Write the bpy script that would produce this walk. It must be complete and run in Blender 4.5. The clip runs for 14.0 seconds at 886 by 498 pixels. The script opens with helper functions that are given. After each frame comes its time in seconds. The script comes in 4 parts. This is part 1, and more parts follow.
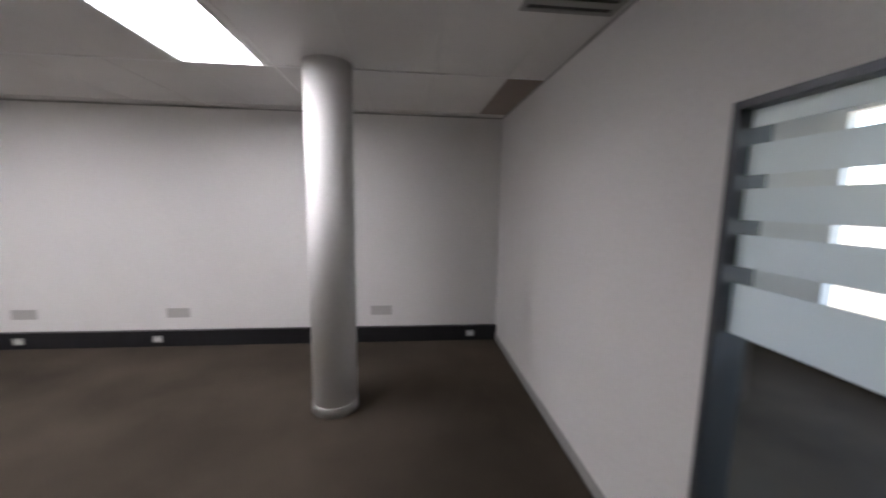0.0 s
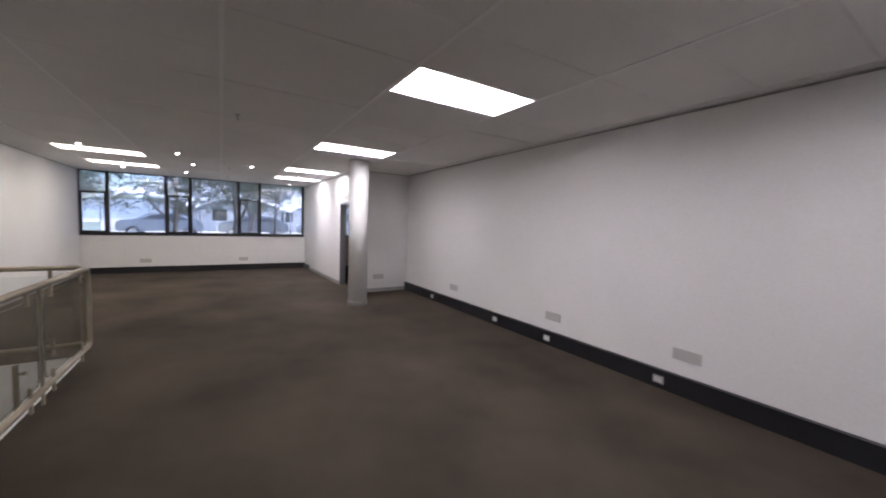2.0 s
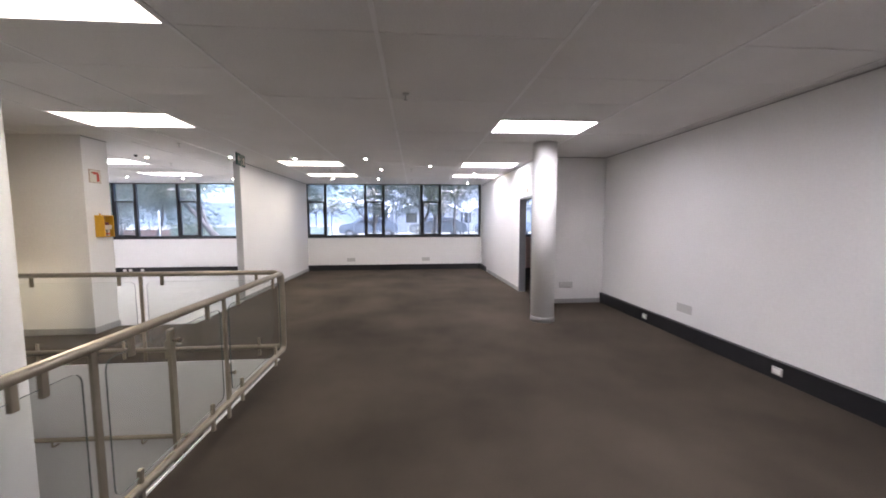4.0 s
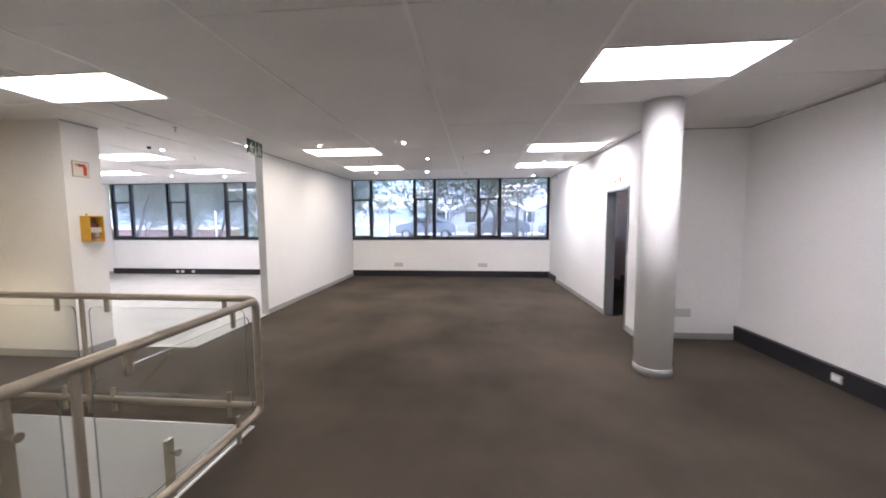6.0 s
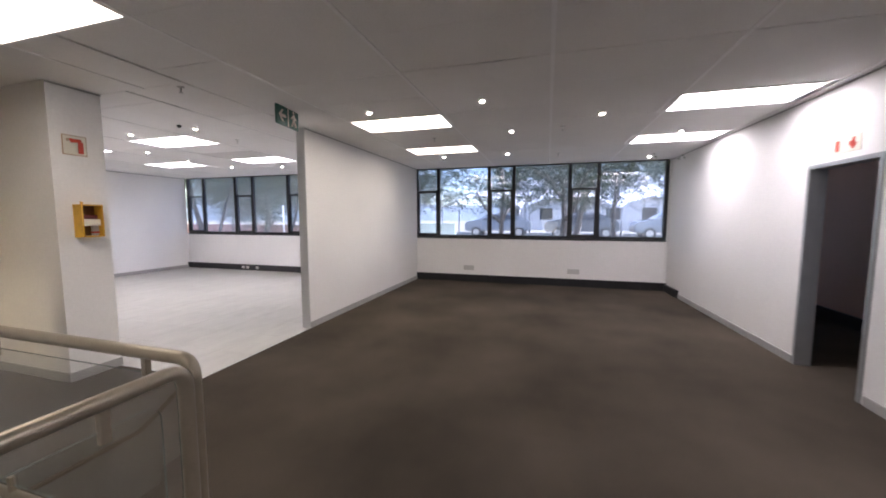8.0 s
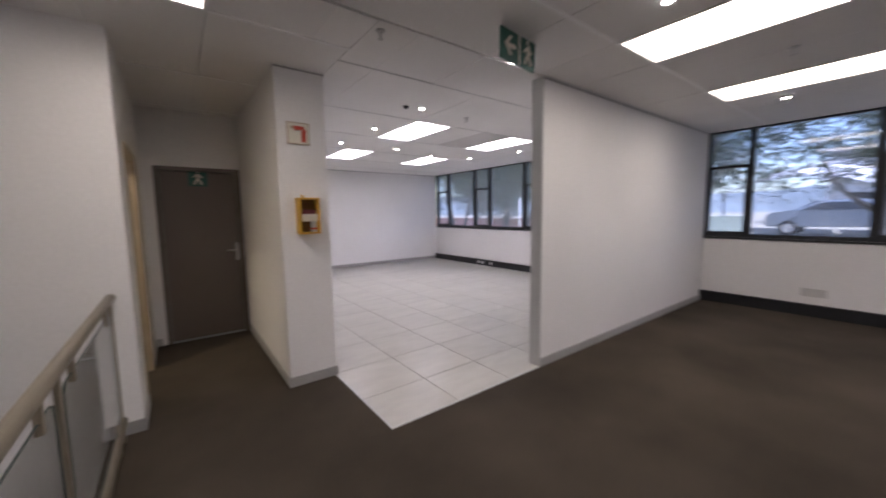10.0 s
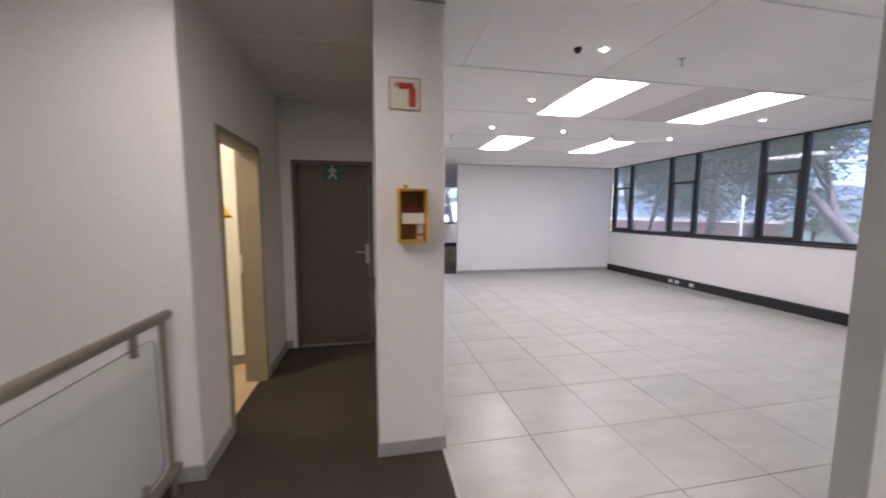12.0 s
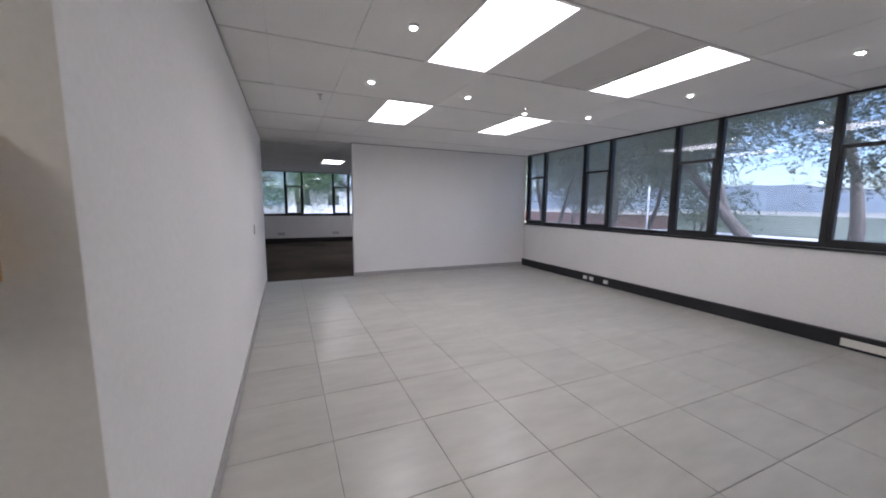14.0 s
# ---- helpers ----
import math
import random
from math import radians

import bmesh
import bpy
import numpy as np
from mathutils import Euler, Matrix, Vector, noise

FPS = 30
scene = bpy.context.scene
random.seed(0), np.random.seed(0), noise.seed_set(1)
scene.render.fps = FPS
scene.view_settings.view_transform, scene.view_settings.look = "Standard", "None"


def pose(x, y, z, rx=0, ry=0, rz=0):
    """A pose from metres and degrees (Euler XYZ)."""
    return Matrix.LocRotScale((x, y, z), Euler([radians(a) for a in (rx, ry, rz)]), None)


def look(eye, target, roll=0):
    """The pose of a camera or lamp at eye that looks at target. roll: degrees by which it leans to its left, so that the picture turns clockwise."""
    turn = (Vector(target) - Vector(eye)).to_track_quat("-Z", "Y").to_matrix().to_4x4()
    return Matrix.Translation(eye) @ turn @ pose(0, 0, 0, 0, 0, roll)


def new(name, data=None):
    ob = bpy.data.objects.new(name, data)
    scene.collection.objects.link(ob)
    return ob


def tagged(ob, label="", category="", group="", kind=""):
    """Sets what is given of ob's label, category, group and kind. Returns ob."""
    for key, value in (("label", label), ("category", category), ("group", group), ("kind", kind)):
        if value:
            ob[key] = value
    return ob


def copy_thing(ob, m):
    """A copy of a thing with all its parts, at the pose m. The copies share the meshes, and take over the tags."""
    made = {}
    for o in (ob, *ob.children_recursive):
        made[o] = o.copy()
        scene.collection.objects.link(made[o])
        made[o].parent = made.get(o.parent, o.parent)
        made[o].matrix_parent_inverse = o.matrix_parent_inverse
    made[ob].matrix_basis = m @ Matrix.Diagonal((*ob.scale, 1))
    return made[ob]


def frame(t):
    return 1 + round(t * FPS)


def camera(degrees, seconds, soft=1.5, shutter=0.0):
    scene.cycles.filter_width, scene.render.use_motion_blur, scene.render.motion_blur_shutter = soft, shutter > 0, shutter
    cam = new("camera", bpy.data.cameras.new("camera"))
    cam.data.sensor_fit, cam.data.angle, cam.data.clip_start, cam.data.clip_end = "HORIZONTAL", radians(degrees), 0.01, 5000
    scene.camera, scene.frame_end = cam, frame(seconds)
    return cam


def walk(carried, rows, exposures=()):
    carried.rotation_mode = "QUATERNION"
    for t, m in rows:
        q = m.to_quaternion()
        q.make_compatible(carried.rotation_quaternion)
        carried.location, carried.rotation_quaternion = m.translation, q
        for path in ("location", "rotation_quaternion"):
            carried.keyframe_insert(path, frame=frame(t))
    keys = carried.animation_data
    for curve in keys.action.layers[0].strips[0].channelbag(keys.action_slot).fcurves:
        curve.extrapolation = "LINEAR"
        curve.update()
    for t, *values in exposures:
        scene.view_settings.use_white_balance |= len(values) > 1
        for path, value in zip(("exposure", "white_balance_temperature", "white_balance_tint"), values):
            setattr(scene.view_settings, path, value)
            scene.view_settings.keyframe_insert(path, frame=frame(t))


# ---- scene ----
cam = camera(102.3, 14.0, soft=1.8, shutter=0.4)
PATH = [
    (0, (2.458, 2.214, 1.693), (2.650, 4.188, 1.435), 0.9),
    (0.5, (2.037, 2.325, 1.626), (1.671, 4.283, 1.452), 0.0),
    (1, (1.876, 2.538, 1.6), (0.834, 4.236, 1.429), 0.3),
    (1.5, (1.648, 2.679, 1.593), (0.119, 3.966, 1.506), 0.7),
    (2, (1.391, 2.741, 1.547), (-0.304, 3.795, 1.416), 1.8),
    (2.5, (1.078, 2.785, 1.531), (-0.773, 3.526, 1.375), 1.7),
    (3, (0.769, 2.885, 1.539), (-1.187, 3.265, 1.379), 2.0),
    (5.5, (-0.976, 3.058, 1.535), (-2.969, 3.041, 1.378), -0.9),
    (6, (-1.413, 3.125, 1.554), (-3.398, 2.941, 1.395), -0.3),
    (6.5, (-1.766, 3.029, 1.516), (-3.746, 2.822, 1.33), 0.6),
    (7, (-2.179, 2.963, 1.564), (-4.152, 2.69, 1.377), -0.1),
    (7.5, (-2.559, 2.892, 1.517), (-4.507, 2.471, 1.342), -0.1),
    (10, (-4.302, 1.745, 1.49), (-5.500, 0.154, 1.288), -0.8),
    (10.5, (-4.497, 1.528, 1.469), (-5.066, -0.378, 1.254), -0.4),
    (11, (-4.61, 1.3, 1.468), (-4.79, -0.678, 1.226), 1.0),
    (11.5, (-4.724, 0.963, 1.493), (-4.887, -1.017, 1.262), 1.4),
    (12, (-4.998, 0.677, 1.492), (-5.383, -1.275, 1.295), 0.1),
    (12.5, (-5.263, 0.378, 1.49), (-5.891, -1.508, 1.262), 0.9),
    (13, (-5.478, 0.05, 1.487), (-6.306, -1.755, 1.255), 1.0),
    (13.5, (-5.668, -0.247, 1.505), (-6.514, -2.042, 1.264), -0.3),
    (14, (-5.806, -0.472, 1.482), (-6.602, -2.29, 1.237), 0.5),
]
EXPOSURES = [(0.0, 2.54, 6310, 10.5), (0.5, 2.97, 6310, 10.5), (1.0, 2.92, 6310, 11.5), (1.5, 2.09, 6260, 13.5), (2.0, 2.29, 6310, 14.5), (2.5, 2.87, 6360, 14.5), (3.0, 2.57, 6310, 14.5), (5.5, 2.94, 6260, 13.5), (6.0, 2.94, 6260, 13.5), (6.5, 2.49, 6260, 13.5),
             (7.0, 2.19, 6360, 15.5), (7.5, 2.34, 6410, 15.5), (10.0, 1.84, 6320, 18.5), (10.5, 1.79, 6420, 20.5), (11.0, 2.06, 6320, 19.5), (11.5, 2.11, 6320, 19.5), (12.0, 2.16, 6320, 17.5), (12.5, 2.09, 6270, 16.5), (13.5, 1.75, 6320, 13.5), (14.0, 1.5, 6220, 11.5)]
walk(cam, [(t, look(eye, target, roll)) for t, eye, target, roll in PATH], EXPOSURES)

# ---- world and sun ----
SUN_EL, SUN_ROT = radians(52), radians(3)
world = bpy.data.worlds.new("sky")
scene.world = world
world.use_nodes = True
wn = world.node_tree.nodes
sky = wn.new("ShaderNodeTexSky")
sky.sky_type = "NISHITA"
sky.sun_disc = False
sky.sun_elevation, sky.sun_rotation = SUN_EL, SUN_ROT
sky.air_density, sky.dust_density = 1.0, 0.9
wn["Background"].inputs["Strength"].default_value = 0.14
world.node_tree.links.new(sky.outputs["Color"], wn["Background"].inputs["Color"])
sun = bpy.data.lights.new("sun", "SUN")
sun.energy, sun.angle, sun.color = 5.0, radians(0.6), (1.0, 0.95, 0.88)
sun_ob = new("sun", sun)
sun_ob.matrix_world = look((0, 0, 30), (0 - math.sin(SUN_ROT) * 10, 0 - math.cos(SUN_ROT) * 10, 30 - math.tan(SUN_EL) * 10))

PANEL_GLOW = 3.6
SPOT_GLOW = 18.0


# ---- materials ----
def material(name, base, rough=0.6, metal=0.0, spread=0.06, scale=3.0, fine=120.0, bump=0.0, bump_scale=200.0, spec=0.5, random=0.0, streak=None):
    """A surface with large stains, fine grain and a fine relief."""
    m = bpy.data.materials.new(name)
    m.use_nodes = True
    n, l = m.node_tree.nodes, m.node_tree.links
    b = n["Principled BSDF"]
    b.inputs["Roughness"].default_value = rough
    b.inputs["Metallic"].default_value = metal
    b.inputs["Specular IOR Level"].default_value = spec
    tc = n.new("ShaderNodeTexCoord")
    big, small = n.new("ShaderNodeTexNoise"), n.new("ShaderNodeTexNoise")
    big.inputs["Scale"].default_value, big.inputs["Detail"].default_value = scale, 5
    small.inputs["Scale"].default_value, small.inputs["Detail"].default_value = fine, 3
    add = n.new("ShaderNodeMath")
    add.operation = "ADD"
    where = tc.outputs["Object"]
    if streak:
        geo, mapping = n.new("ShaderNodeNewGeometry"), n.new("ShaderNodeMapping")
        mapping.inputs["Scale"].default_value = streak
        l.new(geo.outputs["Position"], mapping.inputs["Vector"])
        where = mapping.outputs["Vector"]
    for t_, k in ((big, 0), (small, 1)):
        l.new(where, t_.inputs["Vector"])
        l.new(t_.outputs["Fac"], add.inputs[k])
    last = add.outputs[0]
    if random:
        oi, mul, add2 = n.new("ShaderNodeObjectInfo"), n.new("ShaderNodeMath"), n.new("ShaderNodeMath")
        mul.operation, add2.operation = "MULTIPLY", "ADD"
        mul.inputs[1].default_value = random
        l.new(oi.outputs["Random"], mul.inputs[0])
        l.new(mul.outputs[0], add2.inputs[0])
        l.new(last, add2.inputs[1])
        last = add2.outputs[0]
    mp = n.new("ShaderNodeMapRange")
    mp.inputs["From Min"].default_value, mp.inputs["From Max"].default_value = 0.72, 1.28 + random
    mp.inputs["To Min"].default_value, mp.inputs["To Max"].default_value = 1 - spread, 1 + spread
    l.new(last, mp.inputs["Value"])
    mix = n.new("ShaderNodeVectorMath")
    mix.operation = "SCALE"
    mix.inputs[0].default_value = base
    l.new(mp.outputs[0], mix.inputs["Scale"])
    l.new(mix.outputs[0], b.inputs["Base Color"])
    if bump:
        bp, bn = n.new("ShaderNodeBump"), n.new("ShaderNodeTexNoise")
        bn.inputs["Scale"].default_value, bn.inputs["Detail"].default_value = bump_scale, 4
        l.new(tc.outputs["Object"], bn.inputs["Vector"])
        bp.inputs["Strength"].default_value, bp.inputs["Distance"].default_value = bump, 0.01
        l.new(bn.outputs["Fac"], bp.inputs["Height"])
        l.new(bp.outputs[0], b.inputs["Normal"])
    return m


def glow(name, colour, strength):
    m = bpy.data.materials.new(name)
    m.use_nodes = True
    b = m.node_tree.nodes["Principled BSDF"]
    b.inputs["Base Color"].default_value = (0.8, 0.8, 0.8, 1)
    b.inputs["Emission Color"].default_value = (*colour, 1)
    b.inputs["Emission Strength"].default_value = strength
    return m


def pane_glass(name, tint, gloss=1.0, frost=0.0):
    """A thin pane: clear or frosted passage, with gloss by Fresnel."""
    m = bpy.data.materials.new(name)
    m.use_nodes = True
    n, l = m.node_tree.nodes, m.node_tree.links
    n.remove(n["Principled BSDF"])
    clear, shine, mix, lw = (n.new(k) for k in ("ShaderNodeBsdfTransparent", "ShaderNodeBsdfGlossy", "ShaderNodeMixShader", "ShaderNodeLayerWeight"))
    clear.inputs["Color"].default_value = (*tint, 1)
    shine.inputs["Roughness"].default_value = 0.02
    lw.inputs["Blend"].default_value = 0.5
    rise, mul = n.new("ShaderNodeMath"), n.new("ShaderNodeMath")
    rise.operation, rise.inputs[1].default_value = "POWER", 4.5
    mul.operation = "MULTIPLY_ADD"
    mul.inputs[1].default_value, mul.inputs[2].default_value = 0.9 * gloss, 0.04 * gloss
    l.new(lw.outputs["Facing"], rise.inputs[0])
    l.new(rise.outputs[0], mul.inputs[0])
    l.new(mul.outputs[0], mix.inputs[0])
    l.new(clear.outputs[0], mix.inputs[1])
    l.new(shine.outputs[0], mix.inputs[2])
    out = mix
    if frost:
        film, tr, di, m2 = (n.new(k) for k in ("ShaderNodeMixShader", "ShaderNodeBsdfTranslucent", "ShaderNodeBsdfDiffuse", "ShaderNodeMixShader"))
        tr.inputs["Color"].default_value = (0.85, 0.87, 0.88, 1)
        di.inputs["Color"].default_value = (0.8, 0.82, 0.83, 1)
        m2.inputs[0].default_value = 0.5
        l.new(tr.outputs[0], m2.inputs[1])
        l.new(di.outputs[0], m2.inputs[2])
        film.inputs[0].default_value = frost
        l.new(mix.outputs[0], film.inputs[1])
        l.new(m2.outputs[0], film.inputs[2])
        out = film
    l.new(out.outputs[0], n["Material Output"].inputs["Surface"])
    return m


WALL = material("white_wall_paint", (0.80, 0.787, 0.772), 0.6, spread=0.035, scale=0.9, fine=40, bump=0.08, bump_scale=90)
# brown base colour stands for the side room's warm, dim light
WARM_DIM_WALL = material("warm_dim_wall_tint", (0.62, 0.44, 0.36), 0.7, spread=0.05, scale=0.9, fine=40, bump=0.06, bump_scale=90)
PILLAR = material("pillar_paint", (0.76, 0.75, 0.735), 0.85, spread=0.03, scale=1.5, fine=40, bump=0.05, bump_scale=60, spec=0.2)
CARPET = material("brown_grey_carpet", (0.075, 0.061, 0.0465), 0.95, spread=0.5, scale=0.8, fine=260, bump=0.6, bump_scale=420, spec=0.1)
GROUT = material("grout", (0.26, 0.25, 0.235), 0.9, spread=0.1)
TILE = material("pale_grey_floor_tile", (0.46, 0.445, 0.40), 0.30, spread=0.12, scale=1.5, fine=4, bump=0.02, bump_scale=30, random=0.2, streak=(0.8, 2.4, 1.0))
CEIL = material("ceiling_board", (0.80, 0.785, 0.765), 0.9, spread=0.05, scale=1.2, fine=90, bump=0.15, bump_scale=150)
CEIL_OLD = material("stained_ceiling_board", (0.36, 0.30, 0.26), 0.9, spread=0.1, scale=2.0, fine=90)
# a ceiling board of a slightly darker grey
CEIL_GREYER = material("greyer_ceiling_board", (0.64, 0.62, 0.60), 0.9, spread=0.06, scale=1.2, fine=90)
TBAR = material("white_ceiling_bar", (0.86, 0.85, 0.84), 0.5, spread=0.03)
# seam bars a little greyer than the boards
SEAM = material("grey_ceiling_seam", (0.62, 0.61, 0.60), 0.8, spread=0.15, scale=5)
GREY_SKIRT = material("grey_skirting", (0.36, 0.35, 0.34), 0.5, spread=0.08, scale=4)
BLACK_SKIRT = material("black_trunking", (0.014, 0.014, 0.017), 0.42, spread=0.2, scale=6)
BLACK_ALU = material("black_window_frame", (0.012, 0.013, 0.016), 0.4, spread=0.15, scale=8)
GREY_ALU = material("grey_aluminium", (0.38, 0.39, 0.40), 0.4, metal=0.6, spread=0.06, scale=6)
PALE_GREY = material("pale_grey_paint", (0.52, 0.52, 0.51), 0.4, spread=0.05)
DARK_ALU = material("dark_grey_door_frame", (0.10, 0.105, 0.115), 0.4, metal=0.5, spread=0.08)
STEEL = material("champagne_rail_metal", (0.34, 0.295, 0.225), 0.38, metal=0.55, spread=0.08, scale=10, fine=200)
SOCKET = material("socket_plastic", (0.52, 0.51, 0.49), 0.4, spread=0.03)
WHITE_PLASTIC = material("white_plastic", (0.82, 0.82, 0.80), 0.35, spread=0.03)
DOOR_BROWN = material("brown_door_paint", (0.135, 0.108, 0.088), 0.5, spread=0.08, scale=2)
FRAME_BEIGE = material("beige_door_frame", (0.27, 0.22, 0.155), 0.5, spread=0.08, scale=5)
CREAM = material("cream_paint", (0.78, 0.75, 0.68), 0.5, spread=0.04)
BEIGE_TILE = material("beige_vinyl", (0.55, 0.43, 0.27), 0.45, spread=0.06)
YELLOW = material("yellow_box_paint", (0.62, 0.34, 0.02), 0.45, spread=0.1, scale=12)
BOX_IN = material("box_inside", (0.20, 0.10, 0.03), 0.7, spread=0.1)
RED = material("red_paint", (0.55, 0.06, 0.03), 0.45, spread=0.06)
MAROON = material("maroon_plastic", (0.12, 0.01, 0.012), 0.4)
GREEN = material("green_sign", (0.012, 0.10, 0.07), 0.4, spread=0.06)
SIGN_CREAM = material("sign_cream", (0.70, 0.66, 0.56), 0.5, spread=0.04)
SIGN_TAN = material("sign_tan_edge", (0.42, 0.30, 0.20), 0.5)
BLACK = material("black_plastic", (0.012, 0.012, 0.012), 0.5)
CHROME = material("brushed_handle", (0.55, 0.54, 0.52), 0.3, metal=0.9, spread=0.05)
STAIR = material("stair_screed", (0.42, 0.42, 0.42), 0.6, spread=0.1, scale=2)
WARM_LAMP = glow("warm_lamp_diffuser", (1.0, 0.915, 0.79), PANEL_GLOW * 0.72)
LAMP = glow("lamp_diffuser", (1.0, 0.955, 1.0), PANEL_GLOW)
SPOT = glow("spot_lamp", (1.0, 0.96, 0.88), SPOT_GLOW)
# the dust film doubles as the veiling haze over the view outside
GLASS = pane_glass("hazed_dusty_window_glass", (0.80, 0.86, 1.0), 2.4, 0.08)
RAIL_GLASS = pane_glass("rail_glass", (0.975, 0.985, 0.98), 1.0)
FROST = pane_glass("frosted_film", (0.9, 0.93, 0.94), 0.6, 0.9)
EDGE = material("glass_edge", (0.11, 0.14, 0.13), 0.2)
GROUND = material("dry_ground", (0.24, 0.22, 0.18), 0.95, spread=0.25, scale=0.3, fine=6, bump=0.3, bump_scale=8)
BANK = material("pale_green_wall", (0.42, 0.47, 0.38), 0.9, spread=0.18, scale=0.6, fine=6)
TERRACOTTA = material("faded_terracotta", (0.46, 0.25, 0.20), 0.9, spread=0.2, scale=0.8, fine=8)
BARK = material("bark", (0.10, 0.083, 0.072), 0.95, spread=0.35, scale=3, fine=25, bump=0.6, bump_scale=25)
LEAF = material("leaf", (0.09, 0.13, 0.06), 0.5, spread=0.5, scale=1.2, fine=14)
LEAF_B = material("bright_leaf", (0.10, 0.19, 0.06), 0.5, spread=0.5, scale=1.2, fine=14)
CANOPY = material("white_shade_cloth", (0.75, 0.76, 0.78), 0.8, spread=0.06, scale=0.6)
ROOF = material("grey_roof_sheet", (0.34, 0.36, 0.40), 0.6, spread=0.1, scale=0.5)
HOUSE = material("plastered_house", (0.62, 0.60, 0.57), 0.8, spread=0.08, scale=0.5)
CAR_W = material("silver_car_paint", (0.30, 0.33, 0.36), 0.25, metal=0.3, spread=0.03)
CAR_G = material("pale_car_paint", (0.16, 0.18, 0.20), 0.25, metal=0.3, spread=0.03)
CAR_GLASS = material("car_glass", (0.02, 0.025, 0.03), 0.08)
TYRE = material("tyre", (0.02, 0.02, 0.02), 0.8)


# ---- mesh helpers ----
def box(bm, x0, x1, y0, y1, z0, z1, bevel=0.0):
    r = bmesh.ops.create_cube(bm, size=1.0)
    vs = r["verts"]
    for v in vs:
        v.co = Vector((x0 + (v.co.x + 0.5) * (x1 - x0), y0 + (v.co.y + 0.5) * (y1 - y0), z0 + (v.co.z + 0.5) * (z1 - z0)))
    if bevel:
        es = list({e for v in vs for e in v.link_edges})
        bmesh.ops.bevel(bm, geom=es, offset=bevel, segments=2, affect="EDGES", profile=0.5)
    return bm


def boxes(*items, bevel=0.0):
    bm = bmesh.new()
    for it in items:
        box(bm, *it, bevel=bevel)
    return bm


def ring(bm, centre, u, v, r, n):
    return [bm.verts.new(centre + r * (math.cos(2 * math.pi * i / n) * u + math.sin(2 * math.pi * i / n) * v)) for i in range(n)]


def tube(bm, pts, radii, n=12):
    """A round bar along points; radii is one number or one a point."""
    pts = [Vector(p) for p in pts]
    if not isinstance(radii, (list, tuple)):
        radii = [radii] * len(pts)
    rings, u = [], None
    for i, p in enumerate(pts):
        d = (pts[min(i + 1, len(pts) - 1)] - pts[max(i - 1, 0)]).normalized()
        if u is None:
            u = d.orthogonal().normalized()
        u = (u - d * u.dot(d)).normalized()
        rings.append(ring(bm, p, u, d.cross(u), radii[i], n))
    for a, b in zip(rings, rings[1:]):
        for i in range(n):
            f = bm.faces.new((a[i], a[(i + 1) % n], b[(i + 1) % n], b[i]))
            f.smooth = True
    bm.faces.new(rings[0][::-1])
    bm.faces.new(rings[-1])
    return bm


def bent(pts, r, steps=5):
    """The points of a path with rounded corners."""
    pts = [Vector(p) for p in pts]
    out = [pts[0]]
    for a, b, c in zip(pts, pts[1:], pts[2:]):
        p, q = b + (a - b).normalized() * r, b + (c - b).normalized() * r
        for i in range(steps + 1):
            t = i / steps
            out.append(p * (1 - t) ** 2 + b * 2 * t * (1 - t) + q * t * t)
    return out + [pts[-1]]


def cyl(bm, x, y, z0, z1, r0, r1=None, n=48):
    r1 = r0 if r1 is None else r1
    return tube(bm, [(x, y, z0), (x, y, z1)], [r0, r1], n)


def mesh_of(name, bm, mat):
    bmesh.ops.recalc_face_normals(bm, faces=bm.faces)
    me = bpy.data.meshes.new(name)
    bm.to_mesh(me)
    bm.free()
    for m in mat if isinstance(mat, (list, tuple)) else [mat]:
        me.materials.append(m)
    return me


def part(name, bm, mat, parent, label=""):
    ob = new(name, mesh_of(name, bm, mat))
    ob.parent = parent
    return tagged(ob, label)


def structure(name, bm, mat, label, category):
    return tagged(new(name, mesh_of(name, bm, mat)), label, category, kind="structure")


def thing(name, label, category, group="", m=None):
    ob = new(name)
    if m is not None:
        ob.matrix_world = m
    return tagged(ob, label, category, group)


# ---- plan ----
XW, XE = -11.24, 3.55           # window wall, east wall
YN, YD = 6.476, 5.225           # north wall, wall with the dark doorway
XR = -6.24                      # return wall
YP = -0.35                      # partition
XP = -7.03                      # its free end
YS = -7.83                      # far wall of the tiled room
XT0, XT1 = -5.42, -5.02         # thick wall
YC = -1.425                     # face of thick wall and stairwell wall
XC = -4.045                     # corridor wall
YB = -3.42                      # corridor end
H = 2.685                       # ceiling
VX0, VX1, VY1 = -3.86, 0.55, 1.455   # stair opening
YF = -15.4                      # far windows
SILL = 1.05
LOW = -3.4                      # lower storey floor
TOP = H + 0.25

WALL_SKEW = 0.112               # how far the doorway wall leans into the room at the window


def skewed(bm):
    """Turns what stands along the doorway wall with the wall's slight skew."""
    for v in bm.verts:
        if v.co.x < -7.42:
            v.co.y -= WALL_SKEW * (v.co.x + 7.42) / (XW + 7.42)
    return bm


# ---- structure ----
structure("floor", boxes(
    (XW - 0.3, VX0, YP, YN + 3.2, -0.3, 0), (VX0, VX1, VY1, YN + 3.2, -0.3, 0), (VX1, XE + 4.2, YC, YN + 3.2, -0.3, 0),
    (XT0, VX0, YC, YP, -0.3, 0), (XT0, XC + 0.06, YB - 0.2, YC, -0.3, 0),
    (XW - 0.3, XT0 + 1.5, YF - 0.3, YS - 0.06, -0.3, 0)), CARPET, "worn brown-grey carpet floor", "floor")
TILED = structure("floor_tiled", boxes((XW, XT0, YS - 0.06, YP, -0.3, -0.004)), GROUT, "pale grey tiled floor with dark joints", "floor")
